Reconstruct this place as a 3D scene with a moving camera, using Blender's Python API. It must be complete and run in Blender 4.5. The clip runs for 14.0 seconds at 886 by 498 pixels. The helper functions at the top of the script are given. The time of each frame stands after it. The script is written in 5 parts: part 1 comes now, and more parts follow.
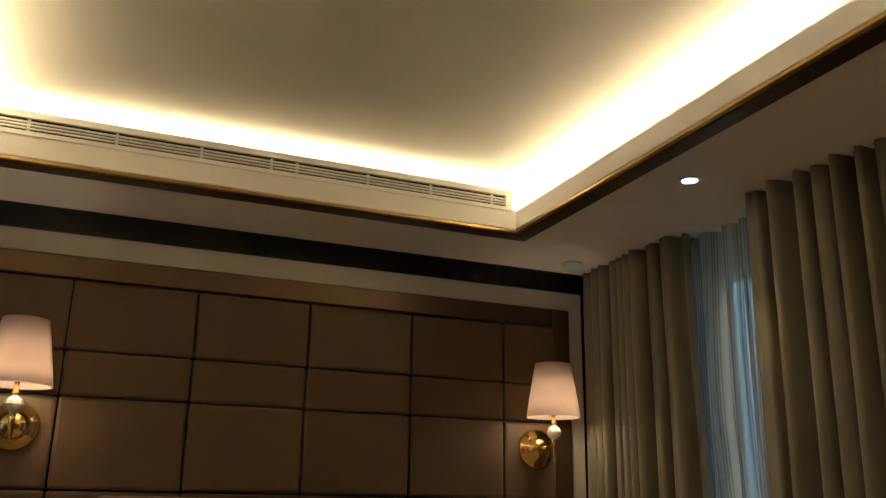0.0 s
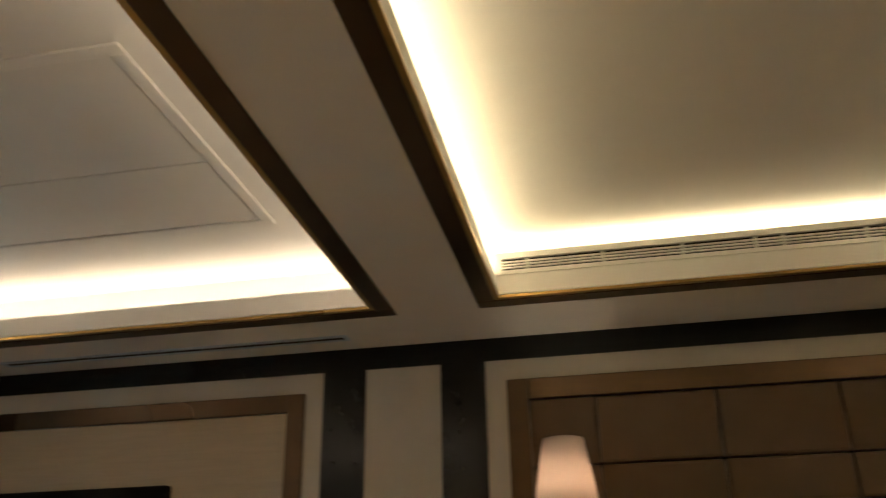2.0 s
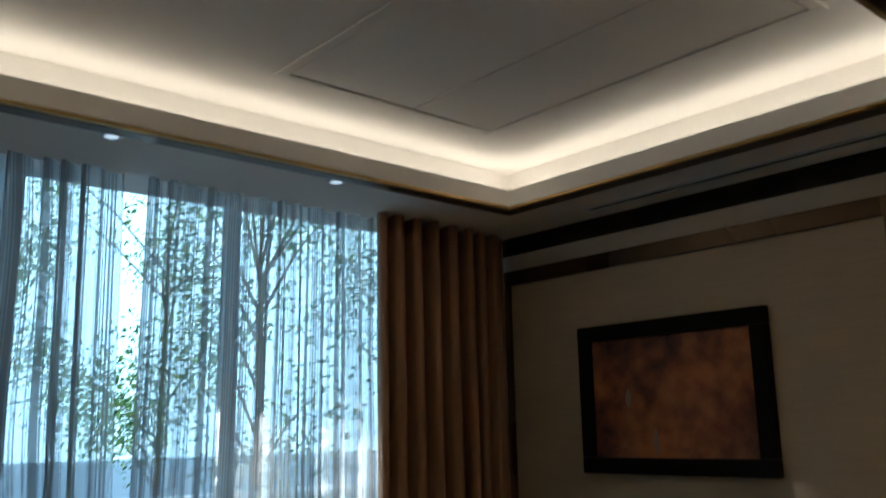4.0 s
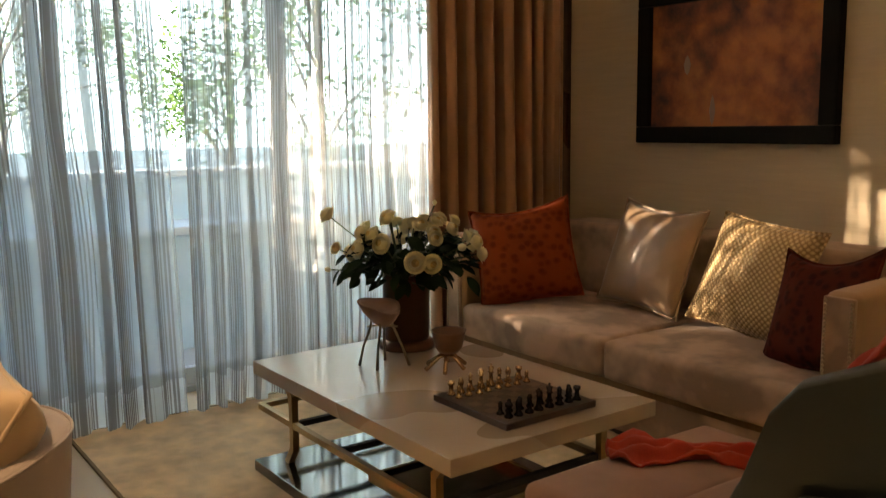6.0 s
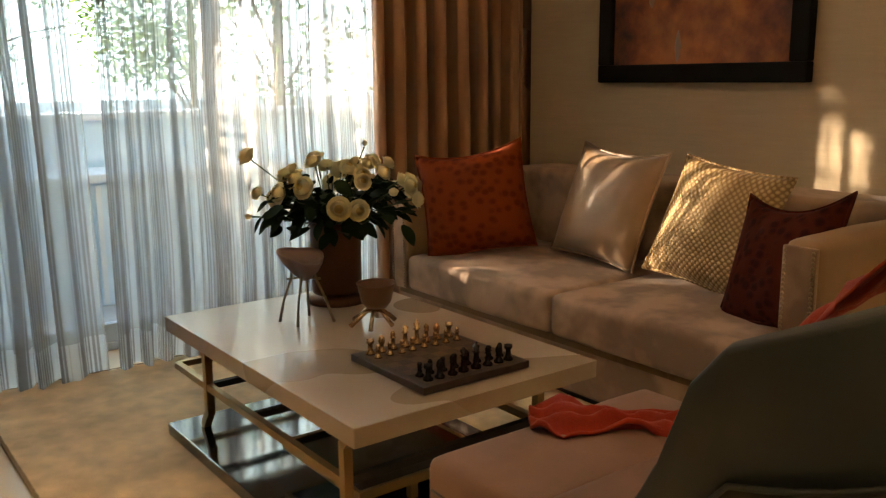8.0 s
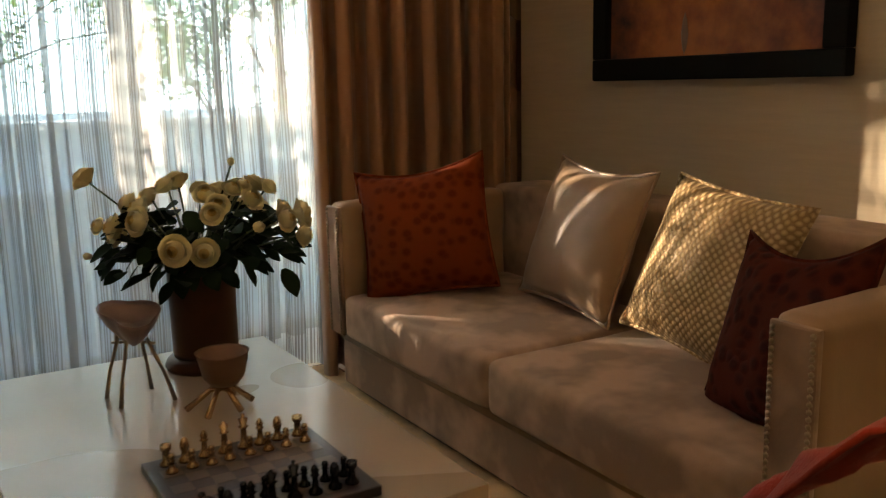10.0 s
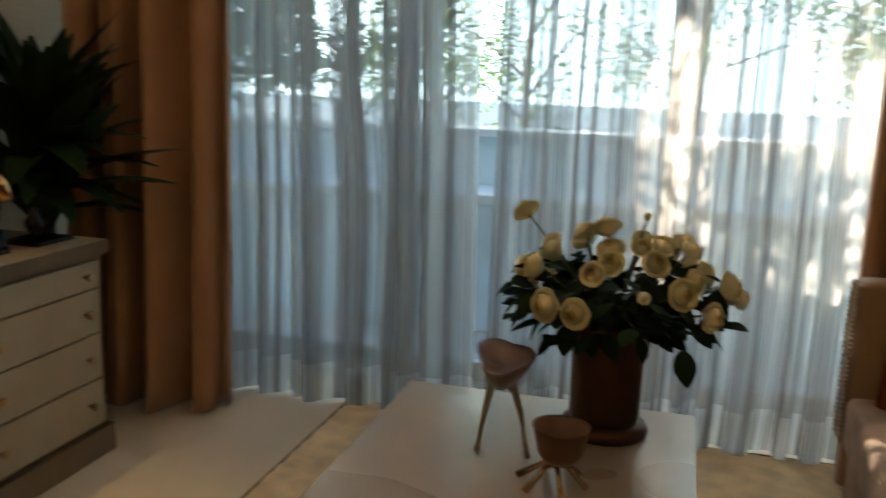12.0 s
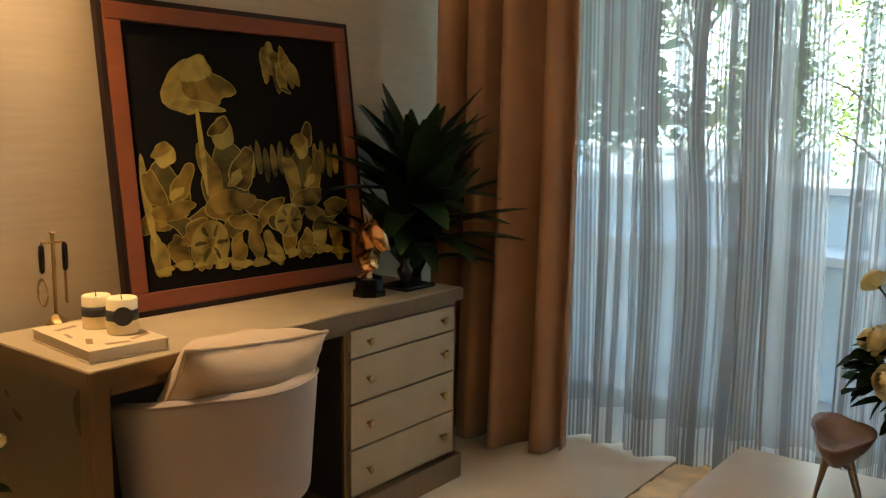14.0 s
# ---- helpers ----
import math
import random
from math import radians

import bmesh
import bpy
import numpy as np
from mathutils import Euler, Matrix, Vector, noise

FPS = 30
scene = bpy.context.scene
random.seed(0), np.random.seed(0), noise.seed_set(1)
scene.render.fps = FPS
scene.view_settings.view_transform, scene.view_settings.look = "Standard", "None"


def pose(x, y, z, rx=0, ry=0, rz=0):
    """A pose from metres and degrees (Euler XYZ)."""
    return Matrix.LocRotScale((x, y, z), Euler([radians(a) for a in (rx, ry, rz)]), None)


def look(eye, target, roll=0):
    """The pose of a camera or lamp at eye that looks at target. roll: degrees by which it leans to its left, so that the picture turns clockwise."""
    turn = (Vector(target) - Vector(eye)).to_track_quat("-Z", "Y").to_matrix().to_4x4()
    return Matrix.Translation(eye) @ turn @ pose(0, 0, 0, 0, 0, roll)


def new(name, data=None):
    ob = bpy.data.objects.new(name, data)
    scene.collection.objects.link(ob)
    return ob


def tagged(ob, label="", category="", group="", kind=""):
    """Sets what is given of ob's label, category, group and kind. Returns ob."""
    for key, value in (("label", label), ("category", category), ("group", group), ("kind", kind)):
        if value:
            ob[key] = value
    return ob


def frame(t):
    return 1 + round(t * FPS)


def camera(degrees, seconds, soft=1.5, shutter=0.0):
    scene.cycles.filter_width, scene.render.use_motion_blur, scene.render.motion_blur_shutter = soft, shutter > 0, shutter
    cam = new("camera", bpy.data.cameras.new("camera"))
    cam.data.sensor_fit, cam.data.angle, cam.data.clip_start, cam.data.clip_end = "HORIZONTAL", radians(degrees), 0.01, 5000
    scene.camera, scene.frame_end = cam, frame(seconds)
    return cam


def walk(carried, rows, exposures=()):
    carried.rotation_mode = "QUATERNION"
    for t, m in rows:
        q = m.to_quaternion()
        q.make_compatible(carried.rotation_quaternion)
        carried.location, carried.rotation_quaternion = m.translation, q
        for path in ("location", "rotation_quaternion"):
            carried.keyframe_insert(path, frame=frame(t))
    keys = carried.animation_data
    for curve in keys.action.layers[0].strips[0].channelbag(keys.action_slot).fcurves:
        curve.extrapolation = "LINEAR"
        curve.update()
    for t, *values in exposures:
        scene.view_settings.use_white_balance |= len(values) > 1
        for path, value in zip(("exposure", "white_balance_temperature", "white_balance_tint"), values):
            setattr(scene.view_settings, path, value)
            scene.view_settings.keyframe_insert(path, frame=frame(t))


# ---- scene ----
# ---- camera ----
cam = camera(53.9, 14.0, soft=1.2, shutter=0.4)
PATH = [
    (0, (0.168, 0.487, 1.384), (0.907, 2.257, 1.951), 0.9),
    (0.5, (0.198, 0.499, 1.388), (0.864, 2.271, 2.031), 0.5),
    (1, (0.16, 0.506, 1.376), (0.582, 2.326, 2.09), -1.1),
    (1.5, (0.2, 0.476, 1.345), (0.233, 2.308, 2.11), -1.1),
    (2, (0.182, 0.505, 1.315), (-0.166, 2.3, 2.126), -1.0),
    (2.5, (0.135, 0.628, 1.31), (-0.514, 2.33, 2.13), -0.2),
    (3, (0.058, 0.628, 1.375), (-0.923, 2.218, 2.09), -1.1),
    (3.5, (0.111, 0.648, 1.44), (-1.202, 2.056, 1.982), -1.3),
    (4, (0.123, 0.647, 1.447), (-1.351, 1.935, 1.855), -1.1),
    (4.2, (0.123, 0.652, 1.451), (-1.393, 1.918, 1.763), -0.9),
    (6.3, (0.146, 0.803, 1.291), (-1.448, 1.966, 0.966), -0.8),
    (6.5, (0.145, 0.811, 1.285), (-1.445, 1.973, 0.938), -0.9),
    (7, (0.157, 0.862, 1.272), (-1.429, 2.023, 0.9), -1.0),
    (7.5, (0.132, 0.952, 1.268), (-1.451, 2.111, 0.879), -1.0),
    (8, (0.031, 1.116, 1.237), (-1.539, 2.294, 0.851), -0.5),
    (8.2, (-0.01, 1.194, 1.241), (-1.579, 2.372, 0.854), -0.5),
    (10.3, (-0.331, 2.215, 1.201), (-2.064, 3.146, 0.842), -1.5),
    (10.5, (-0.336, 2.353, 1.241), (-2.162, 3.079, 0.865), -1.2),
    (11, (-0.36, 2.551, 1.278), (-2.317, 2.764, 0.928), 0.2),
    (11.5, (-0.474, 2.692, 1.268), (-2.439, 2.592, 0.911), 1.1),
    (11.8, (-0.522, 2.768, 1.296), (-2.457, 2.428, 0.921), 2.2),
    (12, (-0.522, 2.827, 1.312), (-2.418, 2.316, 0.933), 1.9),
    (12.5, (-0.463, 2.876, 1.388), (-2.229, 2.011, 1.024), 1.4),
    (13, (-0.422, 2.935, 1.387), (-2.088, 1.875, 1.065), 0.9),
    (13.5, (-0.399, 2.916, 1.358), (-1.999, 1.751, 1.069), 0.5),
    (14, (-0.4, 2.914, 1.362), (-1.964, 1.699, 1.079), 0.7),
]
EXPOSURES = [(0.0, 3.0, 6400, 8), (2.2, 3.0, 6000, 7), (3.4, 2.3, 5400, 5), (4.2, 1.95, 5300, 4), (6.3, 3.35, 8200, 18), (8.2, 3.4, 8200, 18), (10.5, 2.95, 7600, 16), (12.0, 2.85, 7400, 15), (13.0, 3.25, 7600, 17), (14.0, 3.5, 7500, 15)]
walk(cam, [(t, look(eye, at, roll)) for t, eye, at, roll in PATH], EXPOSURES)

# ---- world, sun, large lights ----
SUN_TURN, SUN_UP = radians(33.5), radians(11.5)      # the beam goes east and a little north
world = bpy.data.worlds.new("world")
scene.world = world
world.use_nodes = True
wn = world.node_tree
sky = wn.nodes.new("ShaderNodeTexSky")
sky.sky_type, sky.sun_disc = "NISHITA", False
sky.sun_elevation, sky.sun_rotation = SUN_UP, radians(270) - SUN_TURN
wn.links.new(sky.outputs[0], wn.nodes["Background"].inputs[0])
wn.nodes["Background"].inputs[1].default_value = 0.15
sun = new("sun", bpy.data.lights.new("sun", "SUN"))
sun.data.energy, sun.data.angle, sun.data.color = 5.0, radians(0.55), (1.0, 0.90, 0.74)
beam = Vector((math.cos(SUN_TURN) * math.cos(SUN_UP), math.sin(SUN_TURN) * math.cos(SUN_UP), -math.sin(SUN_UP)))
sun.matrix_world = look((-20, -10, 10), Vector((-20, -10, 10)) + beam)

WARM = (1.0, 0.79, 0.47)


def area(name, x, y, z, sx, sy, watts, color, target):
    ob = new(name, bpy.data.lights.new(name, "AREA"))
    ob.data.shape, ob.data.size, ob.data.size_y = "RECTANGLE", sx, sy
    ob.data.energy, ob.data.color = watts, color
    ob.matrix_world = look((x, y, z), target)
    return ob


def spot(name, x, y, z, target, watts, color, degrees, blend=0.6):
    ob = new(name, bpy.data.lights.new(name, "SPOT"))
    ob.data.energy, ob.data.color, ob.data.spot_size, ob.data.spot_blend, ob.data.shadow_soft_size = watts, color, radians(degrees), blend, 0.03
    ob.matrix_world = look((x, y, z), target)
    return ob


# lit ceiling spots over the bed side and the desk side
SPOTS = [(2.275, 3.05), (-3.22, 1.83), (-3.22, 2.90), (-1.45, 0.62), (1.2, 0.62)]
spot("spot_east", 2.275, 3.05, 2.60, (2.45, 3.0, 0), 1.2, WARM, 70)
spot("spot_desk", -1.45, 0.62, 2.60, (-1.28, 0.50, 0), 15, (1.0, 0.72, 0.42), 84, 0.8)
# the cove lamps: one thin strip along each side of both ceiling wells
COVES = [(-3.19, -0.715, 0.75, 4.04), (-0.347, 2.075, 0.75, 4.04)]
LIP, TROUGH, Z_SOFFIT, Z_LIP, Z_CEIL = 0.09, 0.21, 2.62, 2.725, 2.90
for (cx0, cx1, cy0, cy1), power, tone in zip(COVES, (0.85, 1.42), ((1.0, 0.79, 0.57), WARM)):
    ax0, ax1, ay0, ay1 = cx0 + LIP - 0.10, cx1 - LIP + 0.10, cy0 + LIP - 0.10, cy1 - LIP + 0.10
    mx, my, zl = (ax0 + ax1) / 2, (ay0 + ay1) / 2, Z_LIP - 0.012
    for lx, ly, sx, sy in ((mx, ay0, ax1 - ax0, 0.02), (mx, ay1, ax1 - ax0, 0.02), (ax0, my, 0.02, ay1 - ay0), (ax1, my, 0.02, ay1 - ay0)):
        z = 2.812 if (ly == ay1 and cx1 > 0) else zl
        strip = area("cove_light", lx, ly, z, 1, 1, power * max(sx, sy) / 3, tone, (lx, ly, 5))
        strip.matrix_world = pose(lx, ly, z, 180, 0, 0)
        strip.data.size, strip.data.size_y = sx, sy

# ---- materials ----
def mat(name, color, rough=0.5, metal=0.0, vary=0.12, grain=12.0, stain=1.5, bump=0.1, bump_scale=80.0, coat=0.0, sheen=0.0, spec=0.5, stretch=(1, 1, 1), rough_vary=0.08, lo=0.6):
    m = bpy.data.materials.new(name)
    m.use_nodes = True
    t = m.node_tree
    p = t.nodes["Principled BSDF"]
    co = t.nodes.new("ShaderNodeTexCoord")
    mp = t.nodes.new("ShaderNodeMapping")
    mp.inputs["Scale"].default_value = stretch
    t.links.new(co.outputs["Object"], mp.inputs[0])
    a, b = t.nodes.new("ShaderNodeTexNoise"), t.nodes.new("ShaderNodeTexNoise")
    a.inputs["Scale"].default_value, b.inputs["Scale"].default_value = grain, stain
    a.inputs["Detail"].default_value = 6
    for n in (a, b):
        t.links.new(mp.outputs[0], n.inputs["Vector"])
    add = t.nodes.new("ShaderNodeMath")
    add.operation = "ADD"
    t.links.new(a.outputs[0], add.inputs[0])
    t.links.new(b.outputs[0], add.inputs[1])
    ramp = t.nodes.new("ShaderNodeMapRange")
    ramp.inputs[1].default_value, ramp.inputs[2].default_value = lo, 2 - lo
    ramp.inputs[3].default_value, ramp.inputs[4].default_value = 1 - vary, 1 + vary
    t.links.new(add.outputs[0], ramp.inputs[0])
    mul = t.nodes.new("ShaderNodeVectorMath")
    mul.operation = "SCALE"
    mul.inputs[0].default_value = color
    t.links.new(ramp.outputs[0], mul.inputs["Scale"])
    t.links.new(mul.outputs[0], p.inputs["Base Color"])
    rr = t.nodes.new("ShaderNodeMapRange")
    rr.inputs[3].default_value, rr.inputs[4].default_value = max(0.02, rough - rough_vary), min(1, rough + rough_vary)
    t.links.new(b.outputs[0], rr.inputs[0])
    t.links.new(rr.outputs[0], p.inputs["Roughness"])
    p.inputs["Metallic"].default_value = metal
    p.inputs["Coat Weight"].default_value = coat
    p.inputs["Coat Roughness"].default_value = 0.08
    p.inputs["Sheen Weight"].default_value = sheen
    p.inputs["Specular IOR Level"].default_value = spec
    if bump:
        n = t.nodes.new("ShaderNodeTexNoise")
        n.inputs["Scale"].default_value, n.inputs["Detail"].default_value = bump_scale, 4
        t.links.new(mp.outputs[0], n.inputs["Vector"])
        bp = t.nodes.new("ShaderNodeBump")
        bp.inputs["Strength"].default_value, bp.inputs["Distance"].default_value = bump, 0.004
        t.links.new(n.outputs[0], bp.inputs["Height"])
        t.links.new(bp.outputs[0], p.inputs["Normal"])
    return m


def glow(name, color, strength):
    m = bpy.data.materials.new(name)
    m.use_nodes = True
    p = m.node_tree.nodes["Principled BSDF"]
    p.inputs["Base Color"].default_value = (0.8, 0.78, 0.72, 1)
    p.inputs["Emission Color"].default_value, p.inputs["Emission Strength"].default_value = (*color, 1), strength
    return m


def sheer_cloth(name, color, clear, stripe, stripe_amount, dense=None):
    """Thin cloth that lets part of the light straight through and scatters the rest; u runs along the cloth in metres."""
    m = bpy.data.materials.new(name)
    m.use_nodes = True
    t = m.node_tree
    t.nodes.remove(t.nodes["Principled BSDF"])
    uv = t.nodes.new("ShaderNodeUVMap")
    sep = t.nodes.new("ShaderNodeSeparateXYZ")
    t.links.new(uv.outputs[0], sep.inputs[0])
    jit = t.nodes.new("ShaderNodeTexNoise")
    jit.noise_dimensions = "1D"
    jit.inputs["Scale"].default_value, jit.inputs["Detail"].default_value = stripe * 0.3, 1
    t.links.new(sep.outputs[0], jit.inputs["W"])
    cyc = t.nodes.new("ShaderNodeMath")
    cyc.operation = "MULTIPLY"
    cyc.inputs[1].default_value = stripe * 2 * math.pi
    t.links.new(sep.outputs[0], cyc.inputs[0])
    wave = t.nodes.new("ShaderNodeMath")
    wave.operation = "SINE"
    t.links.new(cyc.outputs[0], wave.inputs[0])
    both = t.nodes.new("ShaderNodeMath")
    both.operation = "MULTIPLY_ADD"
    both.inputs[1].default_value = 0.14
    t.links.new(wave.outputs[0], both.inputs[0])
    t.links.new(jit.outputs[0], both.inputs[2])
    step = t.nodes.new("ShaderNodeMapRange")
    step.inputs[1].default_value, step.inputs[2].default_value = 0.45, 0.55
    t.links.new(both.outputs[0], step.inputs[0])
    op = t.nodes.new("ShaderNodeMapRange")
    op.inputs[3].default_value, op.inputs[4].default_value = clear + stripe_amount, clear - stripe_amount
    t.links.new(step.outputs[0], op.inputs[0])
    hem = t.nodes.new("ShaderNodeMath")
    hem.operation = "GREATER_THAN"
    hem.inputs[1].default_value = 0.16
    t.links.new(sep.outputs[1], hem.inputs[0])
    hr = t.nodes.new("ShaderNodeMapRange")
    hr.inputs[3].default_value, hr.inputs[4].default_value = 0.45, 1.0
    t.links.new(hem.outputs[0], hr.inputs[0])
    mulc = t.nodes.new("ShaderNodeMath")
    mulc.operation = "MULTIPLY"
    t.links.new(op.outputs[0], mulc.inputs[0])
    t.links.new(hr.outputs[0], mulc.inputs[1])
    dif, trn, tra = t.nodes.new("ShaderNodeBsdfDiffuse"), t.nodes.new("ShaderNodeBsdfTranslucent"), t.nodes.new("ShaderNodeBsdfTransparent")
    tone = t.nodes.new("ShaderNodeMix")
    tone.data_type = "RGBA"
    tone.inputs[6].default_value, tone.inputs[7].default_value = (*color, 1), (*(dense or color), 1)
    t.links.new(step.outputs[0], tone.inputs[0])
    for cloth in (dif, trn):
        t.links.new(tone.outputs[2], cloth.inputs[0])
    a, b = t.nodes.new("ShaderNodeMixShader"), t.nodes.new("ShaderNodeMixShader")
    a.inputs[0].default_value = 0.5
    t.links.new(dif.outputs[0], a.inputs[1])
    t.links.new(trn.outputs[0], a.inputs[2])
    t.links.new(mulc.outputs[0], b.inputs[0])
    t.links.new(a.outputs[0], b.inputs[1])
    t.links.new(tra.outputs[0], b.inputs[2])
    t.links.new(b.outputs[0], t.nodes["Material Output"].inputs[0])
    return m


def glass_mat(name):
    m = bpy.data.materials.new(name)
    m.use_nodes = True
    p = m.node_tree.nodes["Principled BSDF"]
    p.inputs["Base Color"].default_value = (0.93, 0.97, 0.97, 1)
    p.inputs["Roughness"].default_value, p.inputs["IOR"].default_value, p.inputs["Transmission Weight"].default_value = 0.0, 1.05, 1.0
    return m


M_PAINT = mat("ceiling_paint", (0.80, 0.77, 0.72), 0.85, vary=0.02, bump=0.03, bump_scale=200)
M_CREAM = mat("cream_lacquer", (0.53, 0.48, 0.40), 0.5, vary=0.05, bump=0.03)
M_PAPER = mat("silk_wallpaper", (0.48, 0.385, 0.265), 0.75, vary=0.09, grain=40, bump=0.12, bump_scale=160, stretch=(0.12, 0.12, 1.6))
M_BLACK = mat("black_lacquer", (0.010, 0.010, 0.010), 0.24, vary=0.1, bump=0.0, spec=0.3, coat=0.08)
M_BRONZE = mat("dark_bronze", (0.10, 0.062, 0.032), 0.3, metal=0.7, vary=0.15, bump=0.05)
M_BRASSLINE = mat("brass_edge", (0.55, 0.36, 0.12), 0.3, metal=0.9, vary=0.1, bump=0.02)
M_BRASS = mat("polished_brass", (0.80, 0.52, 0.18), 0.14, metal=1.0, vary=0.1, bump=0.02)
M_LEATHER = mat("brown_leather", (0.092, 0.049, 0.018), 0.55, vary=0.16, grain=8, bump=0.25, bump_scale=220, sheen=0.1)
M_MARBLE = mat("cream_marble", (0.80, 0.67, 0.49), 0.15, vary=0.08, grain=3, stain=0.8, bump=0.0)
M_SILL = mat("white_metal", (0.58, 0.66, 0.71), 0.4, vary=0.05, bump=0.02)
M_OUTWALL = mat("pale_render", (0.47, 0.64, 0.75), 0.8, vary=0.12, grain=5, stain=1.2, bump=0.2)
M_DRAPE = mat("taupe_satin_drape", (0.41, 0.215, 0.115), 0.5, vary=0.08, bump=0.15, bump_scale=260, sheen=0.25)
M_DRAPE_E = mat("pale_gold_satin_drape", (0.225, 0.19, 0.125), 0.38, vary=0.08, bump=0.1, bump_scale=260, sheen=0.2)
M_SHEER = sheer_cloth("striped_sheer", (0.76, 0.84, 0.88), 0.31, 74.0, 0.22, (0.29, 0.29, 0.295))
M_GLASS = glass_mat("door_glass")


# ---- building helpers ----
def part(name, bm, material, parent=None, label="", smooth=False):
    me = bpy.data.meshes.new(name)
    bmesh.ops.recalc_face_normals(bm, faces=bm.faces)
    bm.to_mesh(me)
    bm.free()
    if material:
        me.materials.append(material)
    if smooth:
        for f in me.polygons:
            f.use_smooth = True
    ob = new(name, me)
    if parent:
        ob.parent = parent
        ob.matrix_parent_inverse = parent.matrix_world.inverted()
    if label:
        tagged(ob, label)
    return ob


def thing(name, m, label, category, group=""):
    ob = new(name)
    ob.empty_display_size = 0.1
    ob.matrix_world = m
    bpy.context.view_layer.update()
    return tagged(ob, label, category, group)


def box(bm, x0, x1, y0, y1, z0, z1, bevel=0.0, seg=2):
    r = bmesh.ops.create_cube(bm, size=1, matrix=Matrix.LocRotScale(((x0 + x1) / 2, (y0 + y1) / 2, (z0 + z1) / 2), None, (abs(x1 - x0), abs(y1 - y0), abs(z1 - z0))))
    if bevel:
        edges = list({e for v in r["verts"] for e in v.link_edges})
        bmesh.ops.bevel(bm, geom=edges, offset=bevel, segments=seg, affect="EDGES", profile=0.6)
    return bm


def boxes(*rows, bevel=0.0):
    bm = bmesh.new()
    for r in rows:
        box(bm, *r, bevel=bevel)
    return bm


def lathe(profile, seg=24, m=None, caps=True):
    bm = bmesh.new()
    rings = []
    for r, z in profile:
        rings.append([bm.verts.new((max(r, 0.0004) * math.cos(2 * math.pi * i / seg), max(r, 0.0004) * math.sin(2 * math.pi * i / seg), z)) for i in range(seg)])
    for a, b in zip(rings, rings[1:]):
        for i in range(seg):
            bm.faces.new((a[i], a[(i + 1) % seg], b[(i + 1) % seg], b[i]))
    if caps:
        bm.faces.new(rings[0][::-1])
        bm.faces.new(rings[-1])
    if m:
        bm.transform(m)
    return bm


def tube(points, radii, seg=8, bm=None):
    """A round bar along points; radii one for each."""
    bm = bm or bmesh.new()
    pts = [Vector(p) for p in points]
    rings = []
    for i, p in enumerate(pts):
        d = (pts[min(i + 1, len(pts) - 1)] - pts[max(i - 1, 0)]).normalized()
        q = d.to_track_quat("Z", "Y")
        rings.append([bm.verts.new(p + q @ Vector((radii[i] * math.cos(2 * math.pi * k / seg), radii[i] * math.sin(2 * math.pi * k / seg), 0))) for k in range(seg)])
    for a, b in zip(rings, rings[1:]):
        for k in range(seg):
            bm.faces.new((a[k], a[(k + 1) % seg], b[(k + 1) % seg], b[k]))
    bm.faces.new(rings[0][::-1])
    bm.faces.new(rings[-1])
    return bm


def sheet(rows, uvs=None):
    """A quad sheet from rows of points."""
    bm = bmesh.new()
    vs = [[bm.verts.new(p) for p in r] for r in rows]
    layer = bm.loops.layers.uv.new("UVMap")
    for j in range(len(vs) - 1):
        for i in range(len(vs[0]) - 1):
            f = bm.faces.new((vs[j][i], vs[j][i + 1], vs[j + 1][i + 1], vs[j + 1][i]))
            if uvs:
                for lp, (a, b) in zip(f.loops, ((j, i), (j, i + 1), (j + 1, i + 1), (j + 1, i))):
                    lp[layer].uv = uvs[a][b]
    return bm


def thicken(ob, t, offset=0):
    md = ob.modifiers.new("thickness", "SOLIDIFY")
    md.thickness, md.offset = t, offset
    return ob


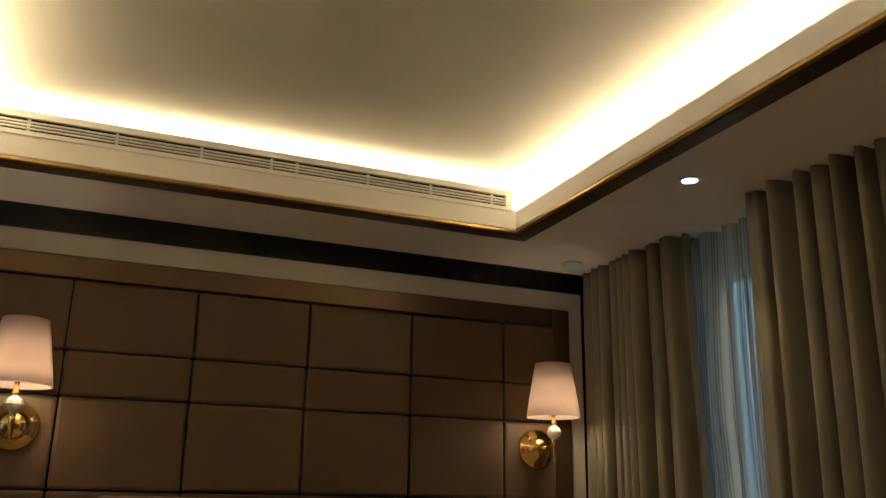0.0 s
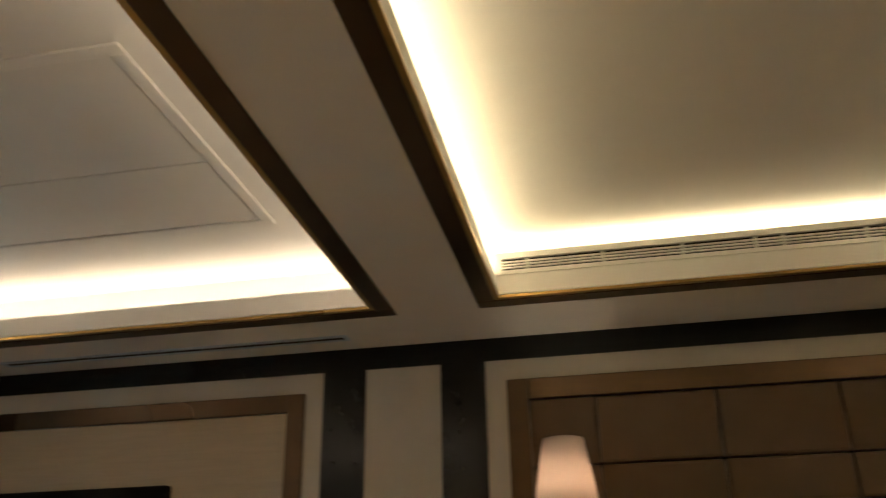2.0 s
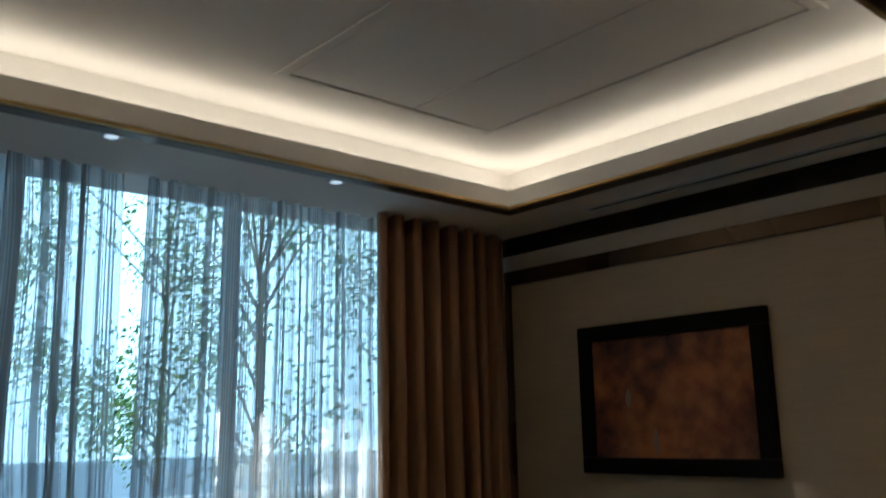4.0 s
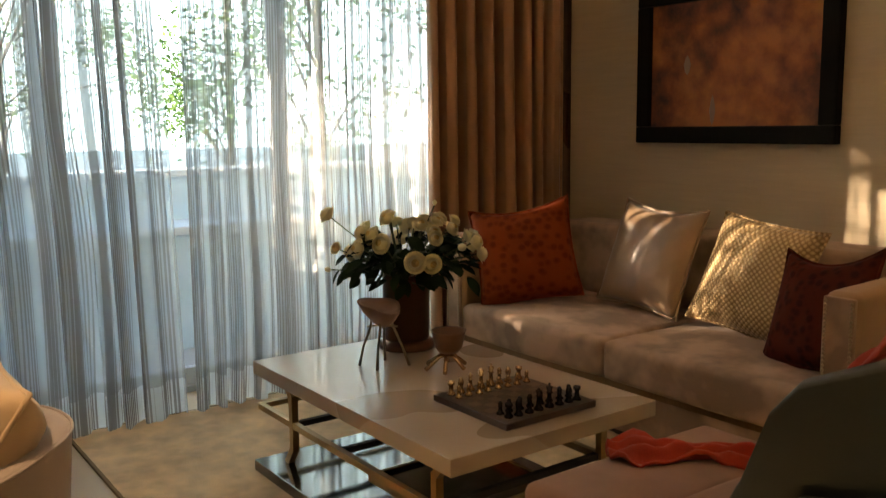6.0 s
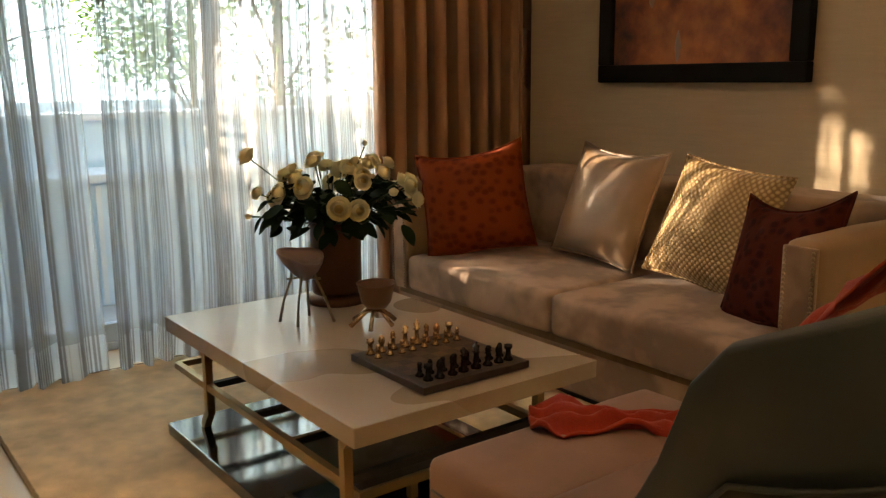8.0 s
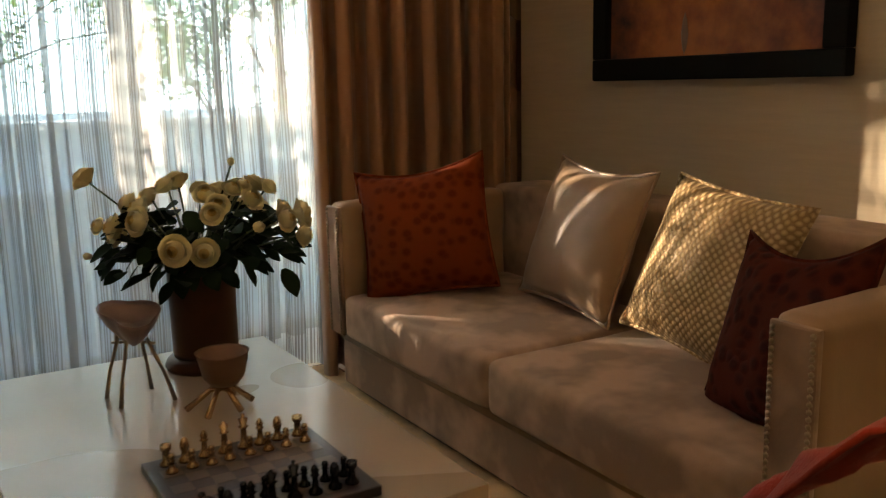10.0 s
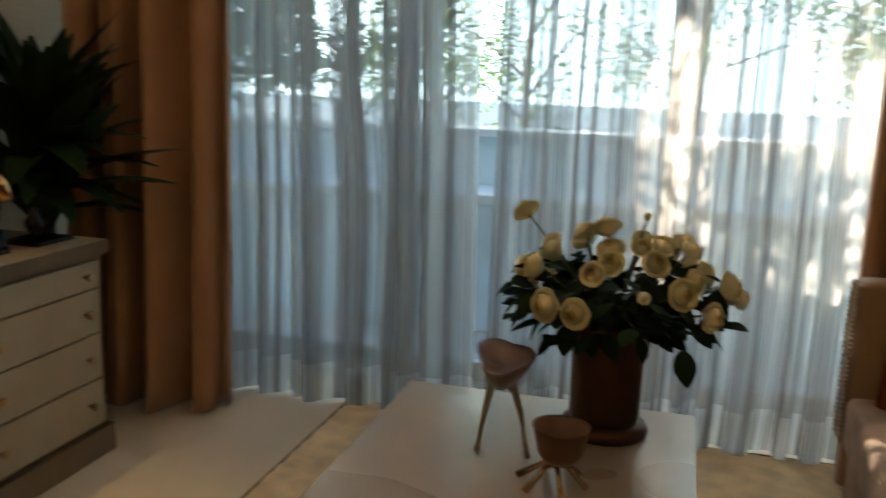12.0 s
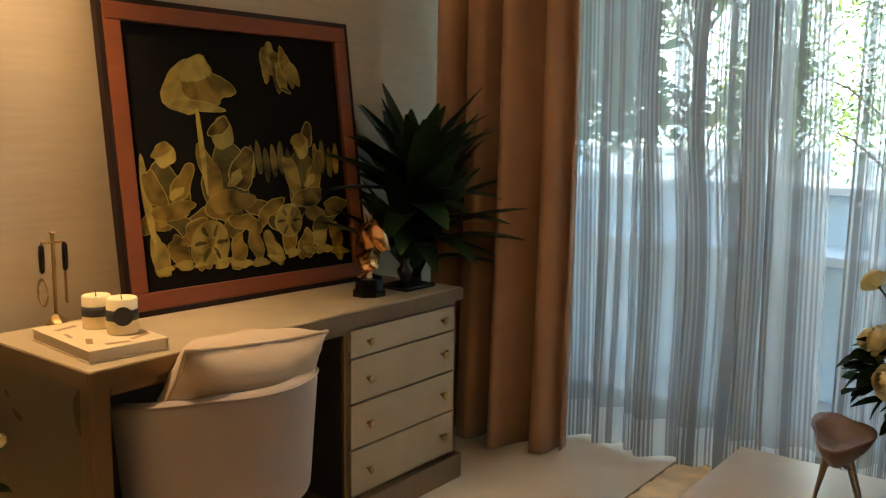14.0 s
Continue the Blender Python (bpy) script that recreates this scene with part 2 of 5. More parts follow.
def curtain(name, p0, p1, z0, z1, amp, folds, seed, material, label, category="curtain", flare=0.0, lean=0.0, thick=0.0, skew=(0, 0), irregular=0.5, tuck=0.0):
    """A hanging cloth from p0 to p1 in plan, gathered in folds. skew: metres by which the ends of its foot shift."""
    rnd = random.Random(seed)
    a, b = Vector((*p0, 0)), Vector((*p1, 0))
    along = (b - a).normalized()
    out = Vector((along.y, -along.x, 0))
    n, rows_n = folds * 14, 26
    ph = [rnd.uniform(-1, 1) for _ in range(folds + 3)]
    wid = [rnd.uniform(1 - irregular, 1 + irregular) for _ in range(folds)]
    tot = sum(wid)
    edge = [sum(wid[:i]) / tot for i in range(folds + 1)]
    rows, uvs = [], []
    for j in range(rows_n + 1):
        h = j / rows_n
        z = z0 + (z1 - z0) * h
        row, uvr, u = [], [], 0.0
        prev = None
        for i in range(n + 1):
            s = i / n
            k = max(q for q in range(folds) if edge[q] <= s + 1e-9)
            f = (s - edge[k]) / (edge[k + 1] - edge[k])
            g = math.sin(2 * math.pi * f)
            g = g * (0.85 + 0.30 * ph[k]) + 0.18 * math.sin(6 * math.pi * f + 3 * ph[k])
            wob = noise.noise(Vector((s * folds * 0.7, z * 0.8, seed))) * 0.55
            am = amp * (0.85 + 0.35 * (1 - h)) * (1 + 0.3 * wob)
            sx = s - (0.13 / folds) * math.sin(4 * math.pi * f) * 0.5 + 0.10 / folds * wob - tuck * (0.6 + 0.4 * ph[k]) * (0.8 + 0.4 * wob) * math.sin(2 * math.pi * f) / folds
            sk = (skew[0] * (1 - s) + skew[1] * s) * (1 - h)
            p = a + (b - a) * min(max(sx, 0), 1) + along * sk + out * (am * g + lean * (1 - h) + flare * (1 - h) ** 3)
            p.z = z + (0.006 * noise.noise(Vector((s * 9, seed, 3))) if j == 0 else 0)
            if prev is not None:
                u += (p - prev).length
            prev = p.copy()
            row.append(p)
            uvr.append((u, z - z0))
        rows.append(row)
        uvs.append([(a / u * folds * 0.21, b) for a, b in uvr])
    ob = part(name, sheet(rows, uvs), material, smooth=True)
    if thick:
        thicken(ob, thick)
    return tagged(ob, label, category)


def structure(name, bm, material, parent=None, label=""):
    return tagged(part(name, bm, material, parent, label), kind="structure")


# ---- large structure ----
X0, X1, Y0, Y1 = -4.0, 3.0, 0.36, 4.5      # room inside: west doors, east wall, desk wall, panelled wall
YS, XE = -1.4, -1.1                        # entrance bay behind the first steps
WALLTOP = 3.0
structure("floor", boxes((X0 - 0.2, X1 + 0.2, YS - 0.2, Y1 + 0.2, -0.12, 0.0)), M_MARBLE)
structure("wall_north", boxes((X0 - 0.2, X1 + 0.2, Y1 + 0.03, Y1 + 0.2, 0, WALLTOP)), M_PAPER)
structure("wall_south", boxes((X0 - 0.2, XE, Y0 - 0.16, Y0, 0, WALLTOP)), M_PAPER)
structure("wall_bay_west", boxes((XE - 0.16, XE, YS, Y0 - 0.16, 0, WALLTOP)), M_PAPER)
structure("wall_bay_south", boxes((XE - 0.16, X1 + 0.2, YS - 0.16, YS, 0, WALLTOP)), M_PAPER)
# east wall with a window behind the drapes; the 6 m high boxes are unseen
# additions that keep the sun off the lane wall
structure("wall_east", boxes((X1, X1 + 0.2, YS - 0.16, 3.0, 0, WALLTOP), (X1, X1 + 0.2, 3.9, Y1 + 0.03, 0, WALLTOP), (X1 + 0.002, X1 + 0.198, YS - 0.16, Y1 + 0.2, WALLTOP, 6.0), (X1 + 0.002, X1 + 0.198, Y1 + 0.2, 9.0, -0.1, 6.0), (X1, X1 + 0.2, 3.0, 3.9, 2.5, WALLTOP), (X1, X1 + 0.2, 3.0, 3.9, 0, 0.3)), M_PAPER)
# west wall: the door opening from y 0.55 to 3.95
structure("wall_west", boxes((X0 - 0.2, X0, Y0 - 0.16, 0.55, 0, WALLTOP), (X0 - 0.2, X0, 3.95, Y1 + 0.03, 0, WALLTOP), (X0 - 0.2, X0, 0.55, 3.95, 2.82, WALLTOP)), M_PAPER)

# sliding doors
door = thing("door_1", pose(X0 - 0.1, 2.25, 0), "white framed sliding glass doors behind sheer curtains", "door")
tagged(door, kind="structure")
part("track", boxes((-0.07, 0.07, -1.7, 1.7, 0.0, 0.035)), M_SILL, None).matrix_world = pose(X0 - 0.1, 2.25, 0)
bpy.data.objects["track"].parent = door
bpy.data.objects["track"].matrix_parent_inverse = door.matrix_world.inverted()
for k in range(3):
    ya = 0.55 + k * 3.4 / 3
    yb = ya + 3.4 / 3
    xo = X0 - 0.1 + (0.03 if k == 1 else -0.03)
    part("door_frame", boxes((xo - 0.022, xo + 0.022, ya, ya + 0.06, 0.035, 2.818), (xo - 0.022, xo + 0.022, yb - 0.06, yb, 0.035, 2.818), (xo - 0.022, xo + 0.022, ya + 0.06, yb - 0.06, 0.035, 0.12), (xo - 0.022, xo + 0.022, ya + 0.06, yb - 0.06, 2.76, 2.818)), M_SILL, door)
    pn = part("pane", boxes((xo - 0.004, xo + 0.004, ya + 0.06, yb - 0.06, 0.12, 2.76)), M_GLASS, door)
    pn.visible_shadow = False

# ceiling: lowered border and beam round two lit wells
def ring(x0, x1, y0, y1, w, z0, z1):
    return [(x0, x1, y0, y0 + w, z0, z1), (x0, x1, y1 - w, y1, z0, z1), (x0, x0 + w, y0 + w, y1 - w, z0, z1), (x1 - w, x1, y0 + w, y1 - w, z0, z1)]


W, E = COVES
sof = [(X0, W[0], YS, Y1, 2.62, 2.66), (W[0], E[1], YS, W[2], 2.62, 2.66), (W[0], E[1], W[3], Y1, 2.62, 2.66), (W[1], E[0], W[2], W[3], 2.62, 2.66), (E[1], X1, YS, Y1, 2.62, 2.66)]
structure("ceiling", boxes(*sof), M_PAINT)
for c in COVES:
    x0, x1, y0, y1 = c
    o = LIP - TROUGH
    structure("ceiling_well", boxes((x0 + o - 0.02, x1 - o + 0.02, y0 + o - 0.02, y1 - o + 0.02, Z_CEIL, Z_CEIL + 0.04), *ring(x0 + o - 0.02, x1 - o + 0.02, y0 + o - 0.02, y1 - o + 0.02, 0.02, 2.66, Z_CEIL)), M_PAINT)
    structure("ceiling_lip", boxes(*ring(x0 + LIP - 0.025, x1 - LIP + 0.025, y0 + LIP - 0.025, y1 - LIP + 0.025, 0.025, 2.625, Z_LIP), *ring(x0 + 0.003, x1 - 0.003, y0 + 0.003, y1 - 0.003, LIP - 0.03, 2.63, 2.66)), M_PAINT)
    structure("ceiling_trim", boxes(*ring(x0, x1, y0, y1, LIP - 0.012, 2.612, 2.634), bevel=0.004), M_BRONZE)
    structure("ceiling_trim", boxes(*ring(x0 + LIP - 0.012, x1 - LIP + 0.012, y0 + LIP - 0.012, y1 - LIP + 0.012, 0.022, 2.615, 2.629), bevel=0.003), M_BRASSLINE)
    structure("ceiling_trim", boxes(*ring(x0 + LIP, x1 - LIP, y0 + LIP, y1 - LIP, 0.008, 2.632, 2.644), bevel=0.002), M_PAINT)

# panelled north wall: black bands, cream fields, bronze frames
YF = Y1 + 0.03
structure("wall_band", boxes((X0, X1, Y1 - 0.012, YF, 2.51, 2.62)), M_BLACK)
for x0, x1 in ((-1.2, -0.985), (-0.613, -0.398), (2.665, 3.0)):
    structure("wall_strip", boxes((x0, x1, Y1 - 0.008, YF, 0, 2.51)), M_BLACK)
structure("wall_strip", boxes((-4.0, -3.74, Y1 - 0.008, YF, 0, 2.51)), M_BLACK)
structure("wall_panel", boxes((-0.985, -0.613, Y1, YF, 0, 2.51)), M_CREAM)


def framed(x0, x1, ztop, w, inner, field):
    structure("wall_panel", boxes((x0, x0 + 0.1, Y1, YF, 0, 2.51), (x1 - 0.09, x1, Y1, YF, 0, 2.51), (x0 + 0.1, x1 - 0.09, Y1, YF, ztop, 2.51)), M_CREAM)
    a, b = x0 + 0.1, x1 - 0.09
    structure("wall_trim", boxes((a, a + w, Y1 - 0.02, YF, 0, ztop), (b - w, b, Y1 - 0.02, YF, 0, ztop), (a + w, b - w, Y1 - 0.02, YF, ztop - w, ztop), bevel=0.006), M_BRONZE)
    structure("wall_field", boxes((a + w, b - w, inner, YF, 0, ztop - w)), field)


framed(-3.84, -1.2, 2.41, 0.09, Y1 + 0.004, M_PAPER)
framed(-0.398, 2.668, 2.41, 0.10, Y1 + 0.01, M_BLACK)

# ---- materials of the things ----
def patterned(name, ground, motif, scale, rough=0.6, relief=0.4, regular=0.9, depth=1.0, turn=0):
    """Woven cloth with small round motifs a little raised over the ground colour."""
    m = mat(name, ground, rough, vary=0.1, bump=0.0, spec=0.15)
    t = m.node_tree
    p = t.nodes["Principled BSDF"]
    co, v, mp = t.nodes.new("ShaderNodeTexCoord"), t.nodes.new("ShaderNodeTexVoronoi"), t.nodes.new("ShaderNodeMapping")
    mp.vector_type = "TEXTURE"
    mp.inputs["Scale"].default_value = (1 / scale, 1 / (scale * depth), 1 / (scale * 1.15))
    mp.inputs["Rotation"].default_value = (0, radians(turn), 0)
    v.inputs["Randomness"].default_value, v.inputs["Scale"].default_value = regular, 1.0
    t.links.new(co.outputs["Object"], mp.inputs[0])
    t.links.new(mp.outputs[0], v.inputs["Vector"])
    r = t.nodes.new("ShaderNodeMapRange")
    r.inputs[1].default_value, r.inputs[2].default_value, r.inputs[3].default_value, r.inputs[4].default_value = 0.22, 0.52, 1.0, 0.0
    t.links.new(v.outputs["Distance"], r.inputs[0])
    mx = t.nodes.new("ShaderNodeMix")
    mx.data_type = "RGBA"
    mx.inputs[6].default_value, mx.inputs[7].default_value = (*ground, 1), (*motif, 1)
    t.links.new(r.outputs[0], mx.inputs[0])
    t.links.new(mx.outputs[2], p.inputs["Base Color"])
    bp = t.nodes.new("ShaderNodeBump")
    bp.inputs["Strength"].default_value, bp.inputs["Distance"].default_value = relief, 0.005
    t.links.new(r.outputs[0], bp.inputs["Height"])
    t.links.new(bp.outputs[0], p.inputs["Normal"])
    return m


M_GOLDCLOTH = patterned("gold_scale_brocade", (0.33, 0.21, 0.10), (0.62, 0.45, 0.25), 54, 0.42, 0.7, 0.05, 0.001, 45)
M_SUEDE = mat("taupe_suede", (0.35, 0.23, 0.155), 0.85, vary=0.27, grain=4.5, stain=8, lo=0.86, bump=0.15, bump_scale=150, sheen=0.12)
M_SATIN = mat("tan_satin", (0.36, 0.22, 0.12), 0.45, vary=0.1, bump=0.1, sheen=0.1)
M_FRAME = mat("matt_black_frame", (0.008, 0.007, 0.006), 0.6, bump=0.05, spec=0.12)
M_NAIL = mat("antique_nail", (0.35, 0.27, 0.18), 0.3, metal=0.9, bump=0)
M_ORANGE = patterned("rust_velvet", (0.22, 0.042, 0.009), (0.145, 0.021, 0.004), 22, 0.85)
M_MAROON = patterned("maroon_velvet", (0.075, 0.011, 0.004), (0.030, 0.004, 0.002), 24, 0.85)
M_BEIGE = mat("beige_satin", (0.29, 0.185, 0.11), 0.42, vary=0.06, bump=0.08, bump_scale=200, sheen=0.1)
M_PINKSUEDE = mat("rosy_suede", (0.27, 0.145, 0.095), 0.85, vary=0.14, grain=6, stain=5, lo=0.82, bump=0.15, bump_scale=150, sheen=0.12)
M_OLIVE = mat("olive_velvet", (0.042, 0.036, 0.018), 0.7, vary=0.2, grain=10, bump=0.2, sheen=0.1)
M_SLATE = mat("slate_leather", (0.030, 0.037, 0.034), 0.5, vary=0.12, grain=6, bump=0.15, bump_scale=250)
M_THROW = mat("red_wool", (0.37, 0.031, 0.010), 0.85, vary=0.18, grain=60, bump=0.5, bump_scale=300, sheen=0.1)
M_TABLE = mat("taupe_lacquer_top", (0.42, 0.335, 0.25), 0.28, vary=0.09, grain=5, bump=0.03, coat=0.32)
M_MIRROR = mat("black_mirror", (0.015, 0.013, 0.011), 0.05, vary=0.05, bump=0, coat=1.0)
M_OLDBRASS = mat("aged_brass", (0.42, 0.28, 0.13), 0.32, metal=0.9, vary=0.12, bump=0.05)
M_RUG = mat("beige_wool_rug", (0.78, 0.58, 0.34), 0.95, vary=0.30, grain=4, stain=11, bump=0.9, bump_scale=170, sheen=0.1)
M_RUGEDGE = mat("rug_binding", (0.24, 0.16, 0.08), 0.9, vary=0.15, bump=0.4)
M_COPPERVASE = mat("copper_vase", (0.085, 0.036, 0.018), 0.35, metal=0.65, vary=0.25, bump=0.1, bump_scale=20)
M_ROSE = mat("cream_rose", (0.80, 0.72, 0.43), 0.6, vary=0.15, grain=20, bump=0.1, sheen=0.2)
M_ROSEIN = mat("rose_heart", (0.70, 0.52, 0.20), 0.6, vary=0.2, bump=0.1)
M_LEAF = mat("dark_leaf", (0.011, 0.026, 0.008), 0.7, vary=0.3, bump=0.1, spec=0.1)
M_STEM = mat("stem", (0.05, 0.075, 0.03), 0.6)
M_AGATE = mat("agate_stone", (0.21, 0.145, 0.13), 0.3, vary=0.4, grain=14, stain=8, bump=0.1)
M_WOODBOWL = mat("brown_bowl", (0.17, 0.085, 0.05), 0.45, vary=0.25, bump=0.1)
M_BOARD = mat("walnut", (0.042, 0.021, 0.012), 0.32, vary=0.2, stretch=(1, 8, 1), coat=0.2)
M_BOARDLIGHT = mat("light_square", (0.10, 0.06, 0.034), 0.3, vary=0.15)
M_CHESSGOLD = mat("gilt_metal", (0.56, 0.40, 0.23), 0.26, metal=1.0, bump=0.02)
M_COPPERGILT = mat("coppery_gilt", (0.66, 0.34, 0.14), 0.26, metal=1.0, vary=0.2, bump=0.15, bump_scale=60)
M_CHESSDARK = mat("dark_metal", (0.035, 0.035, 0.04), 0.22, metal=0.8, bump=0.02)
M_DESK = mat("sand_shagreen", (0.38, 0.30, 0.19), 0.5, vary=0.12, grain=9, stain=3, bump=0.25, bump_scale=300)
M_DESKSIDE = mat("aged_olive_panel", (0.10, 0.075, 0.034), 0.3, vary=0.35, grain=4, stain=2.5, bump=0.05)
M_DESKTRIM = mat("bronzed_wood", (0.17, 0.10, 0.042), 0.34, metal=0.3, vary=0.18, stretch=(6, 1, 1))
# near-black: dark parts, and shade painted into the desk knee-hole and air slot
M_DARKSHADE = mat("dark_parts_and_shade", (0.02, 0.015, 0.012), 0.7)
M_REDWOOD = mat("red_brown_frame", (0.20, 0.054, 0.017), 0.5, spec=0.2, vary=0.12, stretch=(1, 1, 5))
M_DARKEDGE = mat("dark_frame_edge", (0.022, 0.010, 0.007), 0.6, spec=0.2)
M_CANVAS = mat("dark_canvas", (0.006, 0.005, 0.004), 0.9, spec=0.1, vary=0.3, grain=6, bump=0.15, bump_scale=400)
M_GREYFAB = mat("grey_lilac_fabric", (0.29, 0.235, 0.215), 0.85, vary=0.06, bump=0.3, bump_scale=400, sheen=0.2)
M_PEACH = mat("pale_linen", (0.50, 0.37, 0.25), 0.85, vary=0.06, bump=0.3, bump_scale=400, sheen=0.2)
M_WAX = mat("ivory_wax", (0.78, 0.64, 0.40), 0.5, vary=0.06, bump=0.05)
M_BLACKBAND = mat("charcoal_paper", (0.02, 0.02, 0.022), 0.6)
M_PAGES = mat("book_pages", (0.62, 0.52, 0.38), 0.8, vary=0.1, stretch=(1, 1, 60))
M_COVER = mat("cream_cover", (0.70, 0.58, 0.38), 0.35, vary=0.1, coat=0.3)
M_COVERART = mat("brown_print", (0.30, 0.17, 0.07), 0.4)
M_SHADE = sheer_cloth("lamp_shade", (0.66, 0.56, 0.51), 0.0, 600.0, 0.0)
M_CRYSTAL = mat("cut_crystal", (0.75, 0.68, 0.55), 0.05, vary=0.1, bump=0, spec=1.0, coat=1.0)
M_BULB = glow("lit_bulb", (1.0, 0.85, 0.6), 2.7)
M_LAMP = glow("lit_spot", (1.0, 0.93, 0.8), 2.2)
M_SPOTOFF = glow("dim_spot", (0.85, 0.95, 1.0), 0.18)
M_TREELEAF = bpy.data.materials.new("tree_leaf")
M_TREELEAF.use_nodes = True
_t = M_TREELEAF.node_tree
_d, _l, _x, _g, _r = (_t.nodes.new(k) for k in ("ShaderNodeBsdfDiffuse", "ShaderNodeBsdfTranslucent", "ShaderNodeMixShader", "ShaderNodeNewGeometry", "ShaderNodeValToRGB"))
_r.color_ramp.elements[0].color, _r.color_ramp.elements[1].color = (0.03, 0.075, 0.03, 1), (0.12, 0.20, 0.06, 1)
_t.links.new(_g.outputs["Random Per Island"], _r.inputs[0])
for _n in (_d, _l):
    _t.links.new(_r.outputs[0], _n.inputs[0])
_x.inputs[0].default_value = 0.55
_t.links.new(_d.outputs[0], _x.inputs[1])
_t.links.new(_l.outputs[0], _x.inputs[2])
_t.links.new(_x.outputs[0], _t.nodes["Material Output"].inputs[0])
M_SKYGLOW = glow("hazy_sky", (0.52, 0.82, 1.0), 0.5)
M_BARK = mat("bark", (0.13, 0.10, 0.07), 0.9, vary=0.3, bump=0.8, bump_scale=30)
M_GROUND = mat("pale_paving", (0.36, 0.38, 0.38), 0.85, vary=0.15, bump=0.2)




def picture_mat():
    """A burnt-orange abstract painting: warm clouds, dark edges in the paint, a few pale dabs."""
    m = bpy.data.materials.new("abstract_painting")
    m.use_nodes = True
    t = m.node_tree
    p = t.nodes["Principled BSDF"]
    p.inputs["Roughness"].default_value = 0.5
    co = t.nodes.new("ShaderNodeTexCoord")
    a, b = t.nodes.new("ShaderNodeTexNoise"), t.nodes.new("ShaderNodeTexNoise")
    a.inputs["Scale"].default_value, a.inputs["Detail"].default_value = 2.6, 8
    b.inputs["Scale"].default_value, b.inputs["Detail"].default_value = 11, 5
    for n in (a, b):
        t.links.new(co.outputs["Object"], n.inputs["Vector"])
    r = t.nodes.new("ShaderNodeValToRGB")
    e = r.color_ramp.elements
    e[0].position, e[0].color = 0.40, (0.012, 0.004, 0.002, 1)
    e[1].position, e[1].color = 0.66, (0.45, 0.15, 0.03, 1)
    e2 = e.new(0.5)
    e2.color = (0.17, 0.042, 0.008, 1)
    mx = t.nodes.new("ShaderNodeMath")
    mx.operation = "MULTIPLY_ADD"
    mx.inputs[1].default_value = 0.35
    t.links.new(b.outputs[0], mx.inputs[0])
    mm = t.nodes.new("ShaderNodeMath")
    mm.operation = "MULTIPLY"
    mm.inputs[1].default_value = 0.68
    t.links.new(a.outputs[0], mm.inputs[0])
    t.links.new(mm.outputs[0], mx.inputs[2])
    t.links.new(mx.outputs[0], r.inputs[0])
    t.links.new(r.outputs[0], p.inputs["Base Color"])
    return m


M_PICTURE = picture_mat()


def island_mat(name, c0, c1, rough=0.6):
    m = bpy.data.materials.new(name)
    m.use_nodes = True
    t = m.node_tree
    p = t.nodes["Principled BSDF"]
    g, r = t.nodes.new("ShaderNodeNewGeometry"), t.nodes.new("ShaderNodeValToRGB")
    r.color_ramp.elements[0].color, r.color_ramp.elements[1].color = (*c0, 1), (*c1, 1)
    n, co = t.nodes.new("ShaderNodeTexNoise"), t.nodes.new("ShaderNodeTexCoord")
    n.inputs["Scale"].default_value, n.inputs["Detail"].default_value, n.inputs["Distortion"].default_value = 9, 2, 1.0
    t.links.new(co.outputs["Object"], n.inputs["Vector"])
    ad = t.nodes.new("ShaderNodeMath")
    ad.operation = "MULTIPLY_ADD"
    ad.inputs[1].default_value = 2.0
    t.links.new(n.outputs["Fac"], ad.inputs[0])
    sc = t.nodes.new("ShaderNodeMath")
    sc.operation = "MULTIPLY_ADD"
    sc.inputs[1].default_value, sc.inputs[2].default_value = 0.5, -0.78
    t.links.new(g.outputs["Random Per Island"], sc.inputs[0])
    t.links.new(sc.outputs[0], ad.inputs[2])
    t.links.new(ad.outputs[0], r.inputs[0])
    t.links.new(r.outputs[0], p.inputs["Base Color"])
    p.inputs["Specular IOR Level"].default_value = 0.12
    p.inputs["Roughness"].default_value = rough
    return m


M_PAINTGOLD = island_mat("ochre_paint", (0.014, 0.008, 0.002), (0.30, 0.18, 0.028))
M_PAINTPALE = island_mat("pale_yellow_paint", (0.11, 0.07, 0.012), (0.42, 0.31, 0.07))
M_PAINTGREEN = island_mat("olive_paint", (0.012, 0.011, 0.003), (0.14, 0.10, 0.022))


